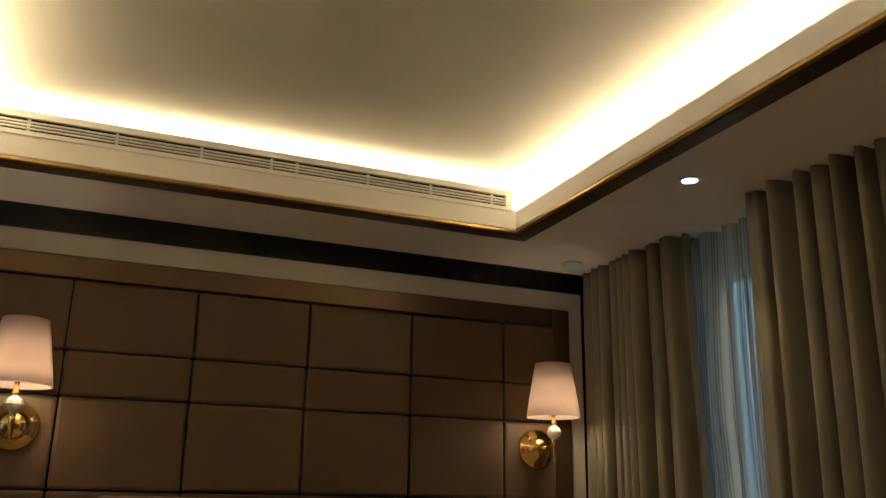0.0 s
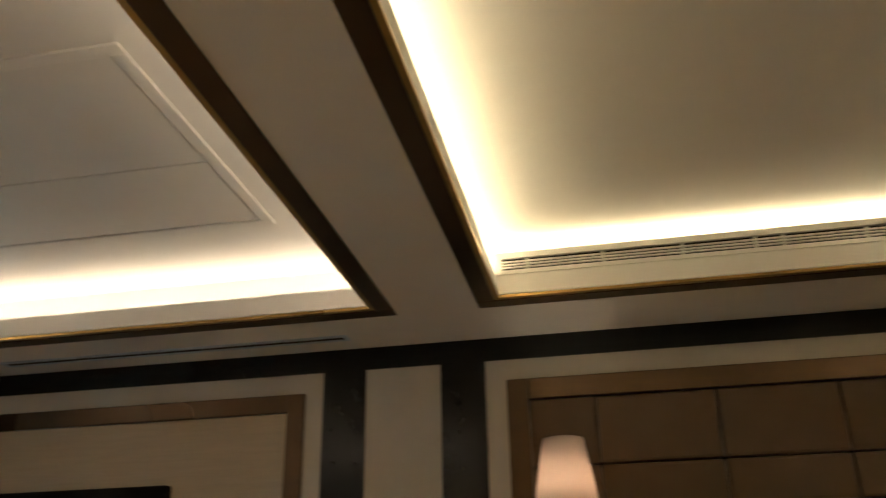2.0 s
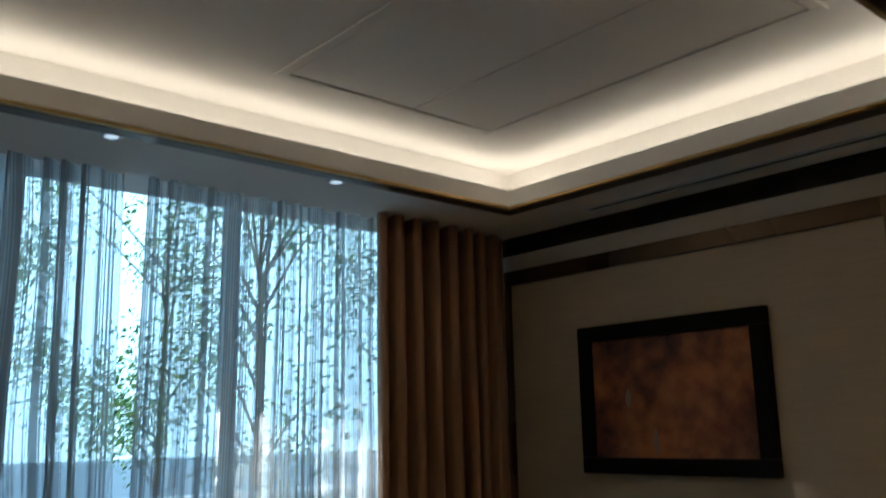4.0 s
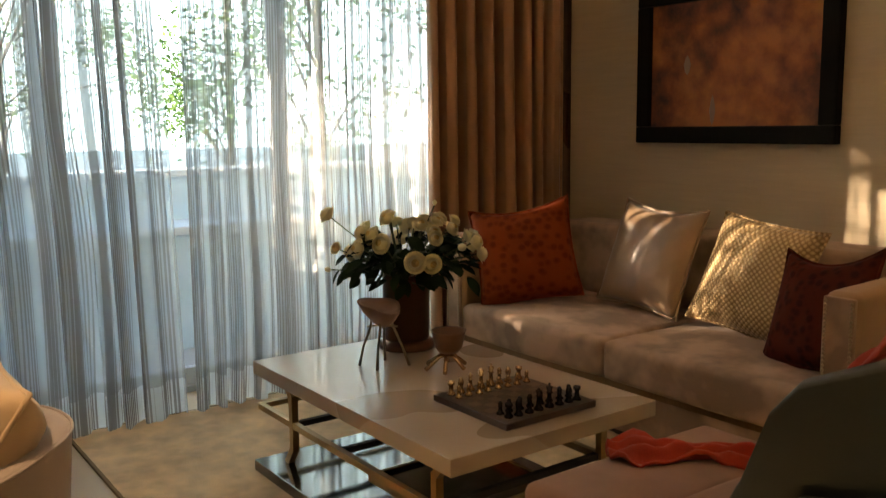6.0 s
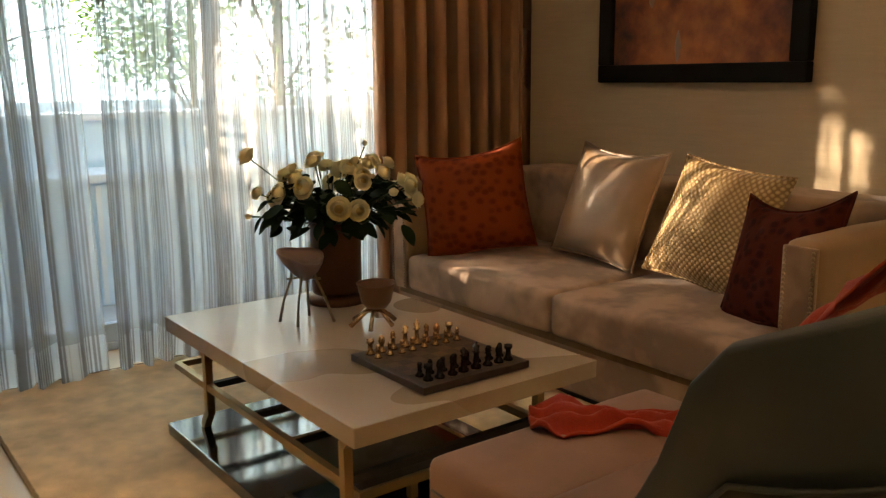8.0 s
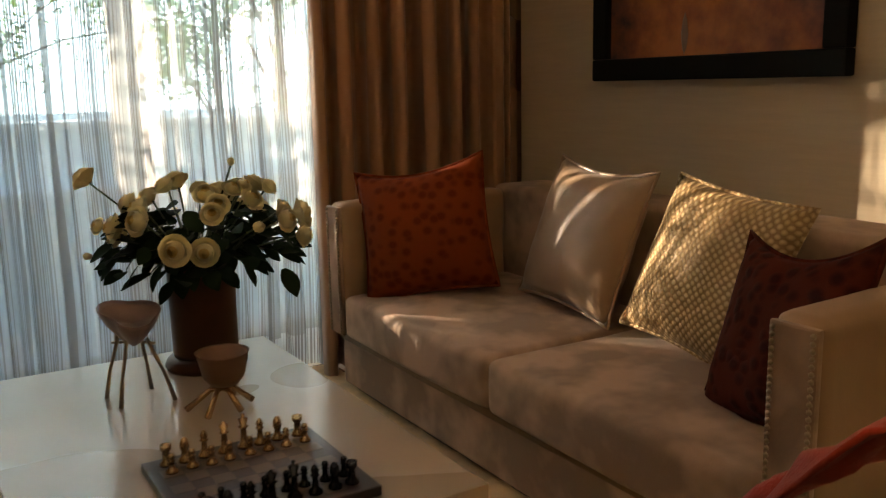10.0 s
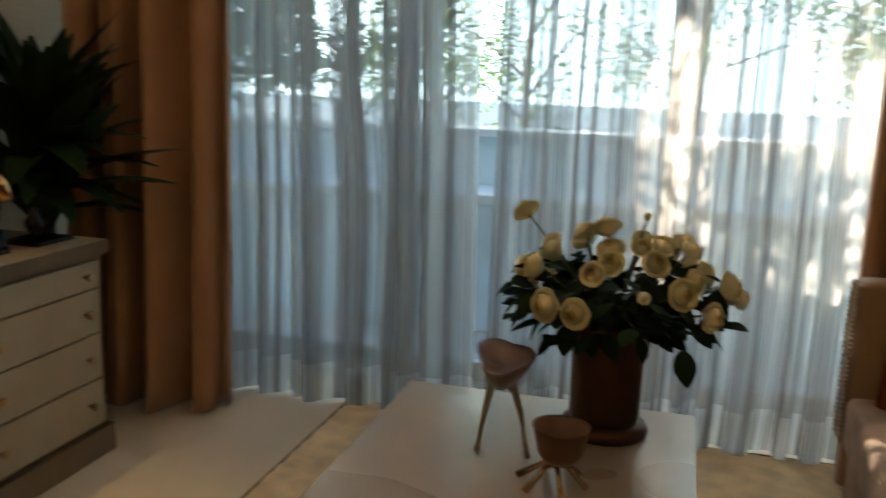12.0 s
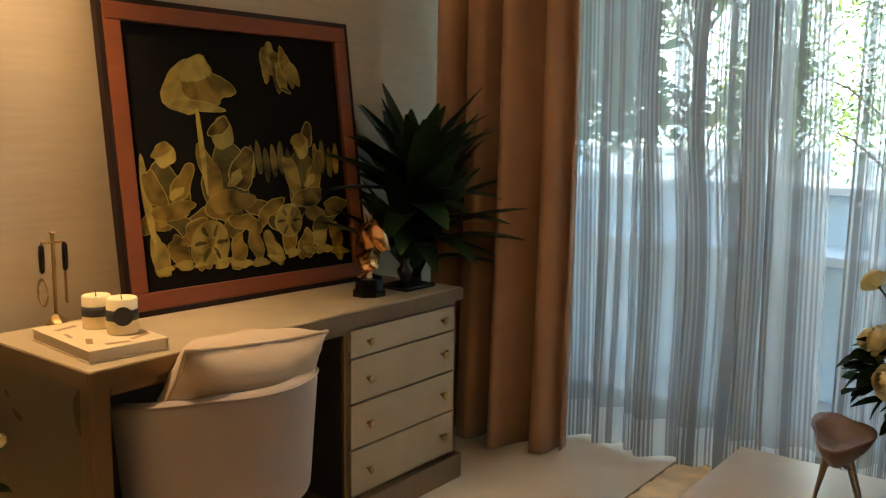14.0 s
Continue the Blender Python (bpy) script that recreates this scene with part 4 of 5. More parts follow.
for k, (p, d) in enumerate(heads + extra):
    q = d.normalized().to_track_quat("Z", "Y").to_matrix().to_4x4()
    small = k >= len(heads)
    s = rnd.uniform(0.66, 0.98) * (0.8 if small and k > len(heads) else 1)
    m = Matrix.Translation(p) @ q @ Matrix.Scale(s, 4)
    kind = ME_BUD if (small and k == len(heads) + 3) or rnd.random() < 0.12 else ME_OPEN[k % 2]
    rose = put("rose", kind, m, bouquet)
    if kind is not ME_BUD:
        put("heart", ME_HEART, m, rose).matrix_parent_inverse = rose.matrix_world.inverted()
bpy.context.view_layer.update()
for ob in bouquet.children:
    for c in ob.children:
        c.matrix_parent_inverse = Matrix()
        c.matrix_basis = Matrix()
bm = bmesh.new()
for p, d in heads + extra:
    root = Vector((VX + 0.04 * d.normalized().x, VY + 0.04 * d.normalized().y, TZ + 0.27))
    tube([root, root.lerp(p, 0.5) + Vector((0, 0, 0.02)), p], [0.0028, 0.0026, 0.003], 5, bm)
tagged(part("stem", bm, M_STEM, bouquet, smooth=True), kind="stuff")
for k in range(290):
    a, el = rnd.uniform(0, 2 * math.pi), rnd.uniform(-0.38, 1.0)
    R = rnd.uniform(0.3, 0.95)
    d = Vector((0.27 * math.cos(a) * math.cos(el), 0.29 * math.sin(a) * math.cos(el), 0.17 * math.sin(el))) * R
    p = Vector((VX, VY, TZ + 0.335)) + d
    q = pose(0, 0, 0, rnd.uniform(-60, 25), rnd.uniform(-40, 40), math.degrees(a) - 90 + rnd.uniform(-50, 50))
    put("leaf", ME_LEAF, Matrix.Translation(p) @ q @ Matrix.Scale(rnd.uniform(0.95, 1.6), 4), bouquet)

# ---- small things on the coffee table ----
ag = thing("agate_stand", pose(-2.525, 2.450, TZ), "purple brown agate bowl on thin silver twig legs", "ornament")
bm = bmesh.new()
tri = []
for i in range(30):
    a = 2 * math.pi * i / 30
    r = 0.070 + 0.012 * math.cos(3 * a + 0.5) + 0.006 * math.sin(2 * a)
    tri.append((r * 1.15 * math.cos(a), r * 1.0 * math.sin(a)))
prof = [(0.10, 0.0), (0.42, 0.018), (0.78, 0.050), (1.0, 0.080), (0.98, 0.086), (0.82, 0.074), (0.4, 0.060), (0.02, 0.056)]
rows = [[(-2.525 + s * x, 2.450 + s * y, TZ + 0.146 + z - 0.22 * x * s) for x, y in tri + tri[:1]] for s, z in prof]
part("bowl", sheet(rows), M_AGATE, ag, smooth=True)
for fx, fy, tx, ty in ((-2.585, 2.385, -2.545, 2.415), (-2.470, 2.530, -2.500, 2.480), (-2.485, 2.400, -2.505, 2.430), (-2.590, 2.500, -2.550, 2.475)):
    part("leg", tube([(fx, fy, TZ), (fx * 0.6 + tx * 0.4 - 0.004, fy * 0.6 + ty * 0.4, TZ + 0.075), (tx, ty, TZ + 0.155), (tx, ty, TZ + 0.185)], [0.006, 0.0042, 0.005, 0.004], 7), M_NAIL, ag, smooth=True)
part("brace", tube([(-2.560, 2.405, TZ + 0.15), (-2.525, 2.450, TZ + 0.155), (-2.490, 2.495, TZ + 0.15)], [0.004] * 3, 6), M_NAIL, ag, smooth=True)

tw = thing("twig_bowl", pose(-2.345, 2.61, TZ), "brown bowl resting on crossed gilt twigs", "bowl")
part("bowl", lathe([(0.0, 0.0), (0.035, 0.0), (0.05, 0.02), (0.062, 0.075), (0.066, 0.082), (0.058, 0.078), (0.045, 0.025), (0.0, 0.012)], 28, pose(-2.345, 2.62, TZ + 0.062)), M_WOODBOWL, tw, smooth=True)
for a in (20, 80, 140):
    c, s = math.cos(radians(a)) * 0.085, math.sin(radians(a)) * 0.085
    part("twig", tube([(-2.345 - c, 2.61 - s, TZ + 0.008), (-2.345 - c * 0.3, 2.61 - s * 0.3, TZ + 0.05), (-2.345 + c * 0.35, 2.61 + s * 0.35, TZ + 0.052), (-2.345 + c * 0.9, 2.61 + s * 0.9, TZ + 0.010)], [0.0085, 0.0065, 0.006, 0.008], 7), M_CHESSGOLD, tw, smooth=True)

board = thing("chess_board", pose(-1.889, 2.538, TZ), "dark walnut chess board set for a game", "chess board")
BX, BY, BW = -2.072, 2.355, 0.366
part("slab", boxes((BX, BX + BW, BY, BY + BW, TZ + 0.001, TZ + 0.022), bevel=0.003), M_BOARD, board)
sq = BW * 0.88 / 8
for i in range(8):
    for j in range(8):
        if (i + j) % 2:
            xa, ya = BX + BW * 0.06 + i * sq, BY + BW * 0.06 + j * sq
            part("square", boxes((xa + 0.0006, xa + sq - 0.0006, ya + 0.0006, ya + sq - 0.0006, TZ + 0.022, TZ + 0.0228)), M_BOARDLIGHT, board)
PROFILES = {"pawn": [(0.0125, 0), (0.0125, 0.004), (0.007, 0.010), (0.0052, 0.022), (0.008, 0.025), (0.005, 0.027), (0.0072, 0.032), (0.0055, 0.038), (0.0, 0.040)],
            "rook": [(0.014, 0), (0.014, 0.005), (0.008, 0.012), (0.0072, 0.030), (0.0115, 0.034), (0.0115, 0.044), (0.008, 0.044), (0.008, 0.040), (0.0, 0.040)],
            "knight": [(0.014, 0), (0.014, 0.005), (0.008, 0.012), (0.007, 0.022), (0.0105, 0.032), (0.009, 0.042), (0.005, 0.050), (0.0, 0.052)],
            "bishop": [(0.014, 0), (0.014, 0.005), (0.0075, 0.012), (0.0055, 0.032), (0.0095, 0.036), (0.006, 0.038), (0.0085, 0.046), (0.004, 0.055), (0.0, 0.058)],
            "queen": [(0.015, 0), (0.015, 0.006), (0.008, 0.014), (0.0058, 0.040), (0.0105, 0.044), (0.006, 0.046), (0.0105, 0.060), (0.005, 0.061), (0.004, 0.066), (0.0, 0.068)],
            "king": [(0.015, 0), (0.015, 0.006), (0.008, 0.014), (0.006, 0.042), (0.011, 0.047), (0.007, 0.049), (0.0105, 0.064), (0.003, 0.066), (0.004, 0.074), (0.0, 0.076)]}
CHESS = {}
for kind, prof in PROFILES.items():
    for tone, mt in (("gilt", M_CHESSGOLD), ("dark", M_CHESSDARK)):
        bm = lathe(prof, 14)
        me = bpy.data.meshes.new("chess_" + kind)
        bm.to_mesh(me)
        bm.free()
        me.materials.append(mt)
        for f in me.polygons:
            f.use_smooth = True
        CHESS[kind, tone] = me
order = ["rook", "knight", "bishop", "queen", "king", "bishop", "knight", "rook"]
rnd = random.Random(3)
for tone, back, front in (("gilt", 0, 1), ("dark", 7, 6)):
    for j in range(8):
        for i, kind in ((back, order[j]), (front, "pawn")):
            ob = new("chess_" + kind, CHESS[kind, tone])
            ob.location = (BX + BW * 0.06 + (i + 0.5) * sq + rnd.uniform(-0.003, 0.003), BY + BW * 0.06 + (j + 0.5) * sq + rnd.uniform(-0.003, 0.003), TZ + 0.0229)
            tagged(ob, ("gilt metal" if tone == "gilt" else "dark metal") + " chess " + kind + " standing on the board", "chess piece", "chess pieces on the board")

# ---- armchair with a red throw ----
chair = thing("armchair", pose(-0.8, 2.48, 0.015), "barrel armchair with slate leather shell and rosy suede seat", "armchair")


def arm_top(x):
    pts = [(-1.06, 0.30), (-0.99, 0.36), (-0.90, 0.46), (-0.862, 0.506), (-0.80, 0.60), (-0.75, 0.70), (-0.725, 0.79), (-0.711, 0.845), (-0.66, 0.868), (-0.474, 0.945), (-0.42, 0.955), (0.2, 0.96)]
    for (a, b), (c, d) in zip(pts, pts[1:]):
        if x <= c:
            return b + (d - b) * max(0, (x - a)) / (c - a)
    return pts[-1][1]


def shell_plan(off=0.0):
    """Plan of the chair's shell, from the front of one arm round the back to the other."""
    xs = [-1.06 + 0.66 * k / 44 for k in range(45)]
    y0, y1, xb = 2.14 - off, 2.78 + off, -0.47 + off
    r = 0.30
    line = [(x, y0) for x in xs if x < xb - r]
    line += [(xb - r + r * math.sin(a), y0 + r - r * math.cos(a)) for a in [math.pi / 2 * k / 10 for k in range(11)]]
    line += [(xb - r + r * math.cos(a), y1 - r + r * math.sin(a)) for a in [math.pi / 2 * k / 10 for k in range(11)]]
    line += [(x, y1) for x in reversed(xs) if x < xb - r]
    return line


plan = shell_plan()
rows = [[(x, y, 0.13 + (arm_top(x) - 0.13) * h / 8) for x, y in plan] for h in range(9)]
shell = part("shell", sheet(rows), M_SLATE, chair, smooth=True)
thicken(shell, 0.045, 0.0)
bv = shell.modifiers.new("edge", "BEVEL")
bv.width, bv.segments, bv.limit_method = 0.008, 2, "ANGLE"


def panel_top(x):
    return max(0.16, min(arm_top(x - 0.085), 0.70) - 0.045 + 0.12 * max(0, x + 0.72))


inner = [(x, y) for x, y in shell_plan(0.026) if x > -0.98]
rows = [[(x, y, 0.135 + (panel_top(x) - 0.135) * h / 6) for x, y in inner] for h in range(7)]
low = part("lower_panel", sheet(rows), M_OLIVE, chair, "olive velvet outer panel", smooth=True)
thicken(low, 0.012, 0.0)
part("seam", tube([(x, y, panel_top(x) + 0.002) for x, y in shell_plan(0.032) if x > -0.98], [0.005] * len([1 for x, y in shell_plan(0.032) if x > -0.98]), 6), M_SLATE, chair, smooth=True)
part("seat_cushion", cushion_block(-1.37, -1.045, 2.115, 2.81, 0.26, 0.455, 0.012, 2), M_PINKSUEDE, chair, smooth=True)
part("seat_cushion", cushion_block(-1.085, -0.50, 2.168, 2.752, 0.262, 0.456, 0.012, 4), M_PINKSUEDE, chair, smooth=True)
part("seat_piping", tube([(-1.15, 2.112, 0.388), (-1.34, 2.112, 0.388), (-1.372, 2.14, 0.388), (-1.374, 2.48, 0.39), (-1.372, 2.80, 0.388)], [0.0045] * 5, 6), M_BOARD, chair, smooth=True)
part("seat_base", boxes((-1.34, -0.50, 2.168, 2.752, 0.13, 0.258), bevel=0.01), M_PINKSUEDE, chair)
for lx in (-1.25, -0.60):
    for ly in (2.22, 2.70):
        part("leg", lathe([(0.014, 0), (0.022, 0.115)], 12, pose(lx, ly, 0.016)), M_BOARD, chair)

rows = []
spine = [(-1.355, 2.40, 0.462), (-1.30, 2.46, 0.474), (-1.22, 2.53, 0.474), (-1.13, 2.61, 0.472), (-1.04, 2.68, 0.48), (-0.99, 2.75, 0.57), (-0.94, 2.79, 0.69), (-0.84, 2.80, 0.79), (-0.72, 2.79, 0.90), (-0.57, 2.76, 0.95)]
N = 40
for i in range(N + 1):
    f = i / N * (len(spine) - 1)
    k = min(int(f), len(spine) - 2)
    c = Vector(spine[k]).lerp(Vector(spine[k + 1]), f - k)
    d = (Vector(spine[k + 1]) - Vector(spine[k])).normalized()
    side = Vector((-d.y, d.x, 0)).normalized()
    w = 0.045 + 0.05 * max(0, 1 - abs(f - 0.9) / 1.4) + 0.045 * max(0, min(1, (f - 5) / 2)) + 0.008 * math.sin(f * 2.7)
    row = []
    for j in range(25):
        v = j / 12 - 1
        z = 0.036 * abs(math.sin(v * 5.2 + 1.1 * math.sin(f * 1.6))) ** 0.8 * (1 - 0.5 * abs(v)) + 0.035 * noise.noise(Vector((f * 1.5, v * 2.5, 7)))
        row.append(c + side * (v * w + 0.012 * math.sin(f * 3)) + Vector((0, 0, z * (1 if f < 5 else 0.7) - 0.012 * v * v)))
    rows.append(row)
throw = part("throw_blanket", sheet(rows), M_THROW, smooth=True)
thicken(throw, 0.006, 1)
tagged(throw, "crumpled red wool throw lying over the armchair", "throw")

# ---- desk ----
DX0, DX1, DY0, DY1, DZ = -3.005, -1.495, 0.42, 0.98, 0.755
desk = thing("desk", pose(-2.25, 0.7, 0), "sand shagreen writing desk with bronze trim and four drawers", "desk")
part("desktop", boxes((DX0, DX1, DY0, DY1, DZ - 0.045, DZ), bevel=0.003), M_DESK, desk)
part("top_edge", boxes((DX0 - 0.004, DX1 + 0.004, DY1 - 0.002, DY1 + 0.006, DZ - 0.047, DZ - 0.003), (DX1 + 0.0005, DX1 + 0.006, DY0, DY1, DZ - 0.047, DZ - 0.003)), M_DESKTRIM, desk)
part("apron", boxes((-2.386, -1.557, DY1 - 0.04, DY1 - 0.010, DZ - 0.075, DZ - 0.047)), M_DESKTRIM, desk)
ped = part("pedestal", boxes((DX0 + 0.008, -2.395, DY0 + 0.01, DY1 - 0.022, 0.10, DZ - 0.047)), M_DESKTRIM, desk, "drawer pedestal")
part("plinth", boxes((DX0 - 0.012, -2.385, DY0, DY1 + 0.004, 0.0, 0.098), bevel=0.004), M_DESKTRIM, desk)
ZD = [0.112, 0.278, 0.436, 0.592, 0.690]
for a, b in zip(ZD, ZD[1:]):
    dr = part("drawer", boxes((DX0 + 0.03, -2.415, DY1 - 0.024, DY1 - 0.008, a + 0.004, b - 0.004), bevel=0.002), M_DESK, desk, "sand shagreen drawer front")
    for kx in (-2.90, -2.495):
        part("knob", lathe([(0.005, 0), (0.005, 0.012), (0.013, 0.016), (0.015, 0.022), (0.010, 0.028), (0.0, 0.029)], 16, pose(kx, DY1 - 0.008, (a + b) / 2, -90, 0, 0)), M_OLDBRASS, dr, "brass knob", smooth=True)
part("side_panel", boxes((-1.54, DX1 - 0.008, DY0 + 0.01, DY1 - 0.03, 0.0, DZ - 0.047)), M_DESKSIDE, desk, "aged olive side panel")
part("side_frame", boxes((-1.555, DX1 - 0.002, DY1 - 0.055, DY1 - 0.012, 0.0, DZ - 0.047), bevel=0.003), M_DESKTRIM, desk)
# knee-hole shade put into the colour of these two panels
part("back_panel", boxes((-2.395, -1.54, DY0 + 0.01, DY0 + 0.03, 0.1, DZ - 0.047)), M_DARKSHADE, desk)
part("inner_side", boxes((-2.394, -2.388, DY0 + 0.03, DY1 - 0.03, 0.1, DZ - 0.05)), M_DARKSHADE, desk)

# ---- desk chair and its cushion ----
dc = thing("desk_chair", pose(-1.88, 0.95, 0), "tub desk chair in grey lilac fabric", "chair")
CX, CY, CR = -1.91, 0.92, 0.255
angles = [-25 + 230 * k / 40 for k in range(41)]


def back_z(a):
    e = abs(a - 90) / 115
    return 0.665 - 0.12 * max(0, e - 0.35) ** 1.2


rows = []
for h in range(9):
    f = h / 8
    rows.append([(CX + (CR - 0.02 * (1 - f)) * math.cos(radians(a)), CY + (CR + 0.02 - 0.03 * (1 - f)) * math.sin(radians(a)), 0.31 + (back_z(a) - 0.31) * f) for a in angles])
bk = part("backrest", sheet(rows), M_GREYFAB, dc, smooth=True)
thicken(bk, 0.055, 0.0)
bb = bk.modifiers.new("edge", "BEVEL")
bb.width, bb.segments, bb.limit_method = 0.015, 3, "ANGLE"
part("rim_piping", tube([(CX + (CR + 0.027) * math.cos(radians(a)), CY + (CR + 0.047) * math.sin(radians(a)), back_z(a) - 0.006) for a in angles], [0.004] * 41, 6), M_GREYFAB, dc, smooth=True)
part("seat", lathe([(0.0, 0.31), (0.205, 0.31), (0.218, 0.33), (0.218, 0.42), (0.20, 0.445), (0.0, 0.455)], 32, pose(CX, CY, 0)), M_GREYFAB, dc, smooth=True)
for a in (35, 145, 215, 325):
    lx, ly = CX + 0.18 * math.cos(radians(a)), CY + 0.18 * math.sin(radians(a))
    part("leg", tube([(lx + 0.03 * math.cos(radians(a)), ly + 0.03 * math.sin(radians(a)), 0.0), (lx, ly, 0.312)], [0.013, 0.02], 10), M_BOARD, dc)
pillow("cushion", 0.48, 0.28, 0.22, pose(-1.915, 1.035, 0.66, 0, 0, 0) @ pose(0, 0, 0, 0, 4, 178) @ pose(0, 0, 0, 124, 0, 0), M_PEACH, "pale linen cushion propped inside the tub desk chair", 8, piping=M_PEACH, puff=0.5)

# ---- things on the desk ----
art = pose(-2.385, 0.58, DZ, 0, 0, 0) @ pose(0, 0, 0, 0, 0, -3.5) @ pose(0, 0, 0, 7.5, 0, 0)
AW, AH = 1.02, 0.995
pt = thing("leaning_painting", pose(-2.385, 0.58, DZ), "dark surreal painting with ochre shapes in a red brown frame", "painting")


def art_part(name, bm, material, label=""):
    bm.transform(art)
    return part(name, bm, material, pt, label)


art_part("outer_edge", boxes(*[(a, b, -0.03, 0.0, c, d) for a, b, c, d in ((-AW / 2, AW / 2, 0, 0.018), (-AW / 2, AW / 2, AH - 0.018, AH), (-AW / 2, -AW / 2 + 0.018, 0.018, AH - 0.018), (AW / 2 - 0.018, AW / 2, 0.018, AH - 0.018))]), M_DARKEDGE)
i0, i1 = AW / 2 - 0.0185, 0.0185
art_part("frame", boxes(*[(a, b, -0.028, 0.006, c, d) for a, b, c, d in ((-i0, i0, i1, i1 + 0.055), (-i0, i0, AH - i1 - 0.055, AH - i1), (-i0, -i0 + 0.055, i1 + 0.055, AH - i1 - 0.055), (i0 - 0.055, i0, i1 + 0.055, AH - i1 - 0.055))], bevel=0.004), M_REDWOOD)
art_part("canvas", boxes((-i0 + 0.0555, i0 - 0.0555, -0.026, -0.010, i1 + 0.0555, AH - i1 - 0.0555)), M_CANVAS)


def blob(bm, u, v, ru, rv, seed, turn=0.0, n=22, rough=0.3, y=-0.009):
    """A flat patch of paint with an uneven outline; u to the right of the picture as one faces it, v up."""
    r = random.Random(seed)
    ph = [r.uniform(0, 6.3) for _ in range(4)]
    pts = []
    for i in range(n):
        a = 2 * math.pi * i / n
        k = 1 + rough * (0.5 * math.sin(2 * a + ph[0]) + 0.4 * math.sin(3 * a + ph[1]) + 0.25 * math.sin(5 * a + ph[2]))
        x, z = ru * k * math.cos(a), rv * k * math.sin(a)
        c, s = math.cos(turn), math.sin(turn)
        pts.append((-(u + x * c - z * s) * 0.98, y, v + x * s + z * c))
    if bm is not b0 and ru > 0.02:
        blob(b0, u, v, ru + 0.0035, rv + 0.0035, seed, turn, n, rough, y - 0.00025)
    front = [bm.verts.new(p) for p in pts]
    back = [bm.verts.new((p[0], p[1] - 0.0008, p[2])) for p in pts]
    bm.faces.new(front)
    for i in range(n):
        bm.faces.new((front[i], back[i], back[(i + 1) % n], front[(i + 1) % n]))


rnd = random.Random(31)
b0, b1, b2, b3 = bmesh.new(), bmesh.new(), bmesh.new(), bmesh.new()
# the hat-like cloud on its staff, and the flower overhead
blob(b2, -0.235, 0.72, 0.075, 0.085, 1, 0.5, rough=0.25)
blob(b1, -0.15, 0.725, 0.105, 0.052, 2, -0.25, y=-0.0080)
blob(b2, -0.185, 0.785, 0.055, 0.045, 13, 0.4, y=-0.0072)
blob(b2, -0.19, 0.665, 0.095, 0.016, 16, -0.08, rough=0.2, y=-0.0070)
blob(b2, -0.19, 0.52, 0.010, 0.155, 4, 0.03, rough=0.08, y=-0.0060)
for k in range(6):
    blob((b1, b2)[k % 2], 0.115 + 0.022 * k, 0.825 - 0.006 * k + 0.02 * math.sin(k * 1.9), 0.022, 0.062, 40 + k, -0.25 + 0.12 * k, rough=0.35, y=-0.0082 + 0.0004 * k)
blob(b3, 0.185, 0.735, 0.03, 0.007, 47, -0.4, rough=0.15)
# the row of dark planks behind
for k in range(13):
    blob(b3 if k % 3 else b1, 0.01 + 0.033 * k, 0.475 + 0.014 * math.sin(k * 2.1), 0.015, 0.06, 60 + k, 0.04 * math.sin(k), rough=0.12, y=-0.0094)
# three plump shapes seated along the row, each a stack of rounded folds
for cu, cv, big, sd in ((-0.33, 0.40, 0.9, 300), (-0.10, 0.44, 1.15, 330), (0.24, 0.42, 0.95, 360)):
    blob(b3, cu, cv - 0.02 * big, 0.085 * big, 0.10 * big, sd, 0.1, rough=0.25, y=-0.0086)
    blob(b1, cu - 0.055 * big, cv - 0.01, 0.032 * big, 0.085 * big, sd + 1, 0.35, rough=0.3, y=-0.0080)
    blob(b1, cu + 0.06 * big, cv + 0.01, 0.034 * big, 0.075 * big, sd + 2, -0.45, rough=0.3, y=-0.0079)
    blob(b1, cu + 0.01, cv - 0.085 * big, 0.085 * big, 0.030 * big, sd + 3, 0.1, rough=0.25, y=-0.0075)
    blob(b2, cu, cv + 0.115 * big, 0.038 * big, 0.042 * big, sd + 4, 0.2, rough=0.18, y=-0.0078)
    blob(b1, cu - 0.012, cv + 0.135 * big, 0.036 * big, 0.022 * big, sd + 5, 0.4, rough=0.3, y=-0.0070)
    blob(b2, cu + 0.03 * big, cv - 0.02, 0.030 * big, 0.014 * big, sd + 6, 0.6, rough=0.3, y=-0.0068)
blob(b1, 0.275, 0.57, 0.022, 0.045, 12, -0.2, rough=0.2, y=-0.0084)
blob(b2, -0.41, 0.37, 0.016, 0.14, 17, 0.05, rough=0.15, y=-0.0083)
# rolling folds and legs along the foot
for k in range(16):
    u = -0.40 + 0.052 * k
    blob((b1, b1, b3, b1)[k % 4], u, 0.285 + 0.035 * math.sin(k * 1.7), 0.062, 0.030, 100 + k, 0.7 * math.sin(k * 2.3), rough=0.35, y=-0.0088 + 0.0003 * (k % 4))
for k in range(11):
    u = -0.385 + 0.076 * k
    blob((b2, b1, b1)[k % 3], u, 0.185 + 0.02 * math.sin(k * 2.9), 0.030, 0.062, 130 + k, 0.35 * math.sin(k * 1.3), rough=0.3, y=-0.0084 + 0.0003 * (k % 3))
    blob(b2, u + 0.012, 0.135 + 0.012 * math.sin(k), 0.036, 0.012, 150 + k, 0.2 * math.sin(k * 3), rough=0.35, y=-0.0076)
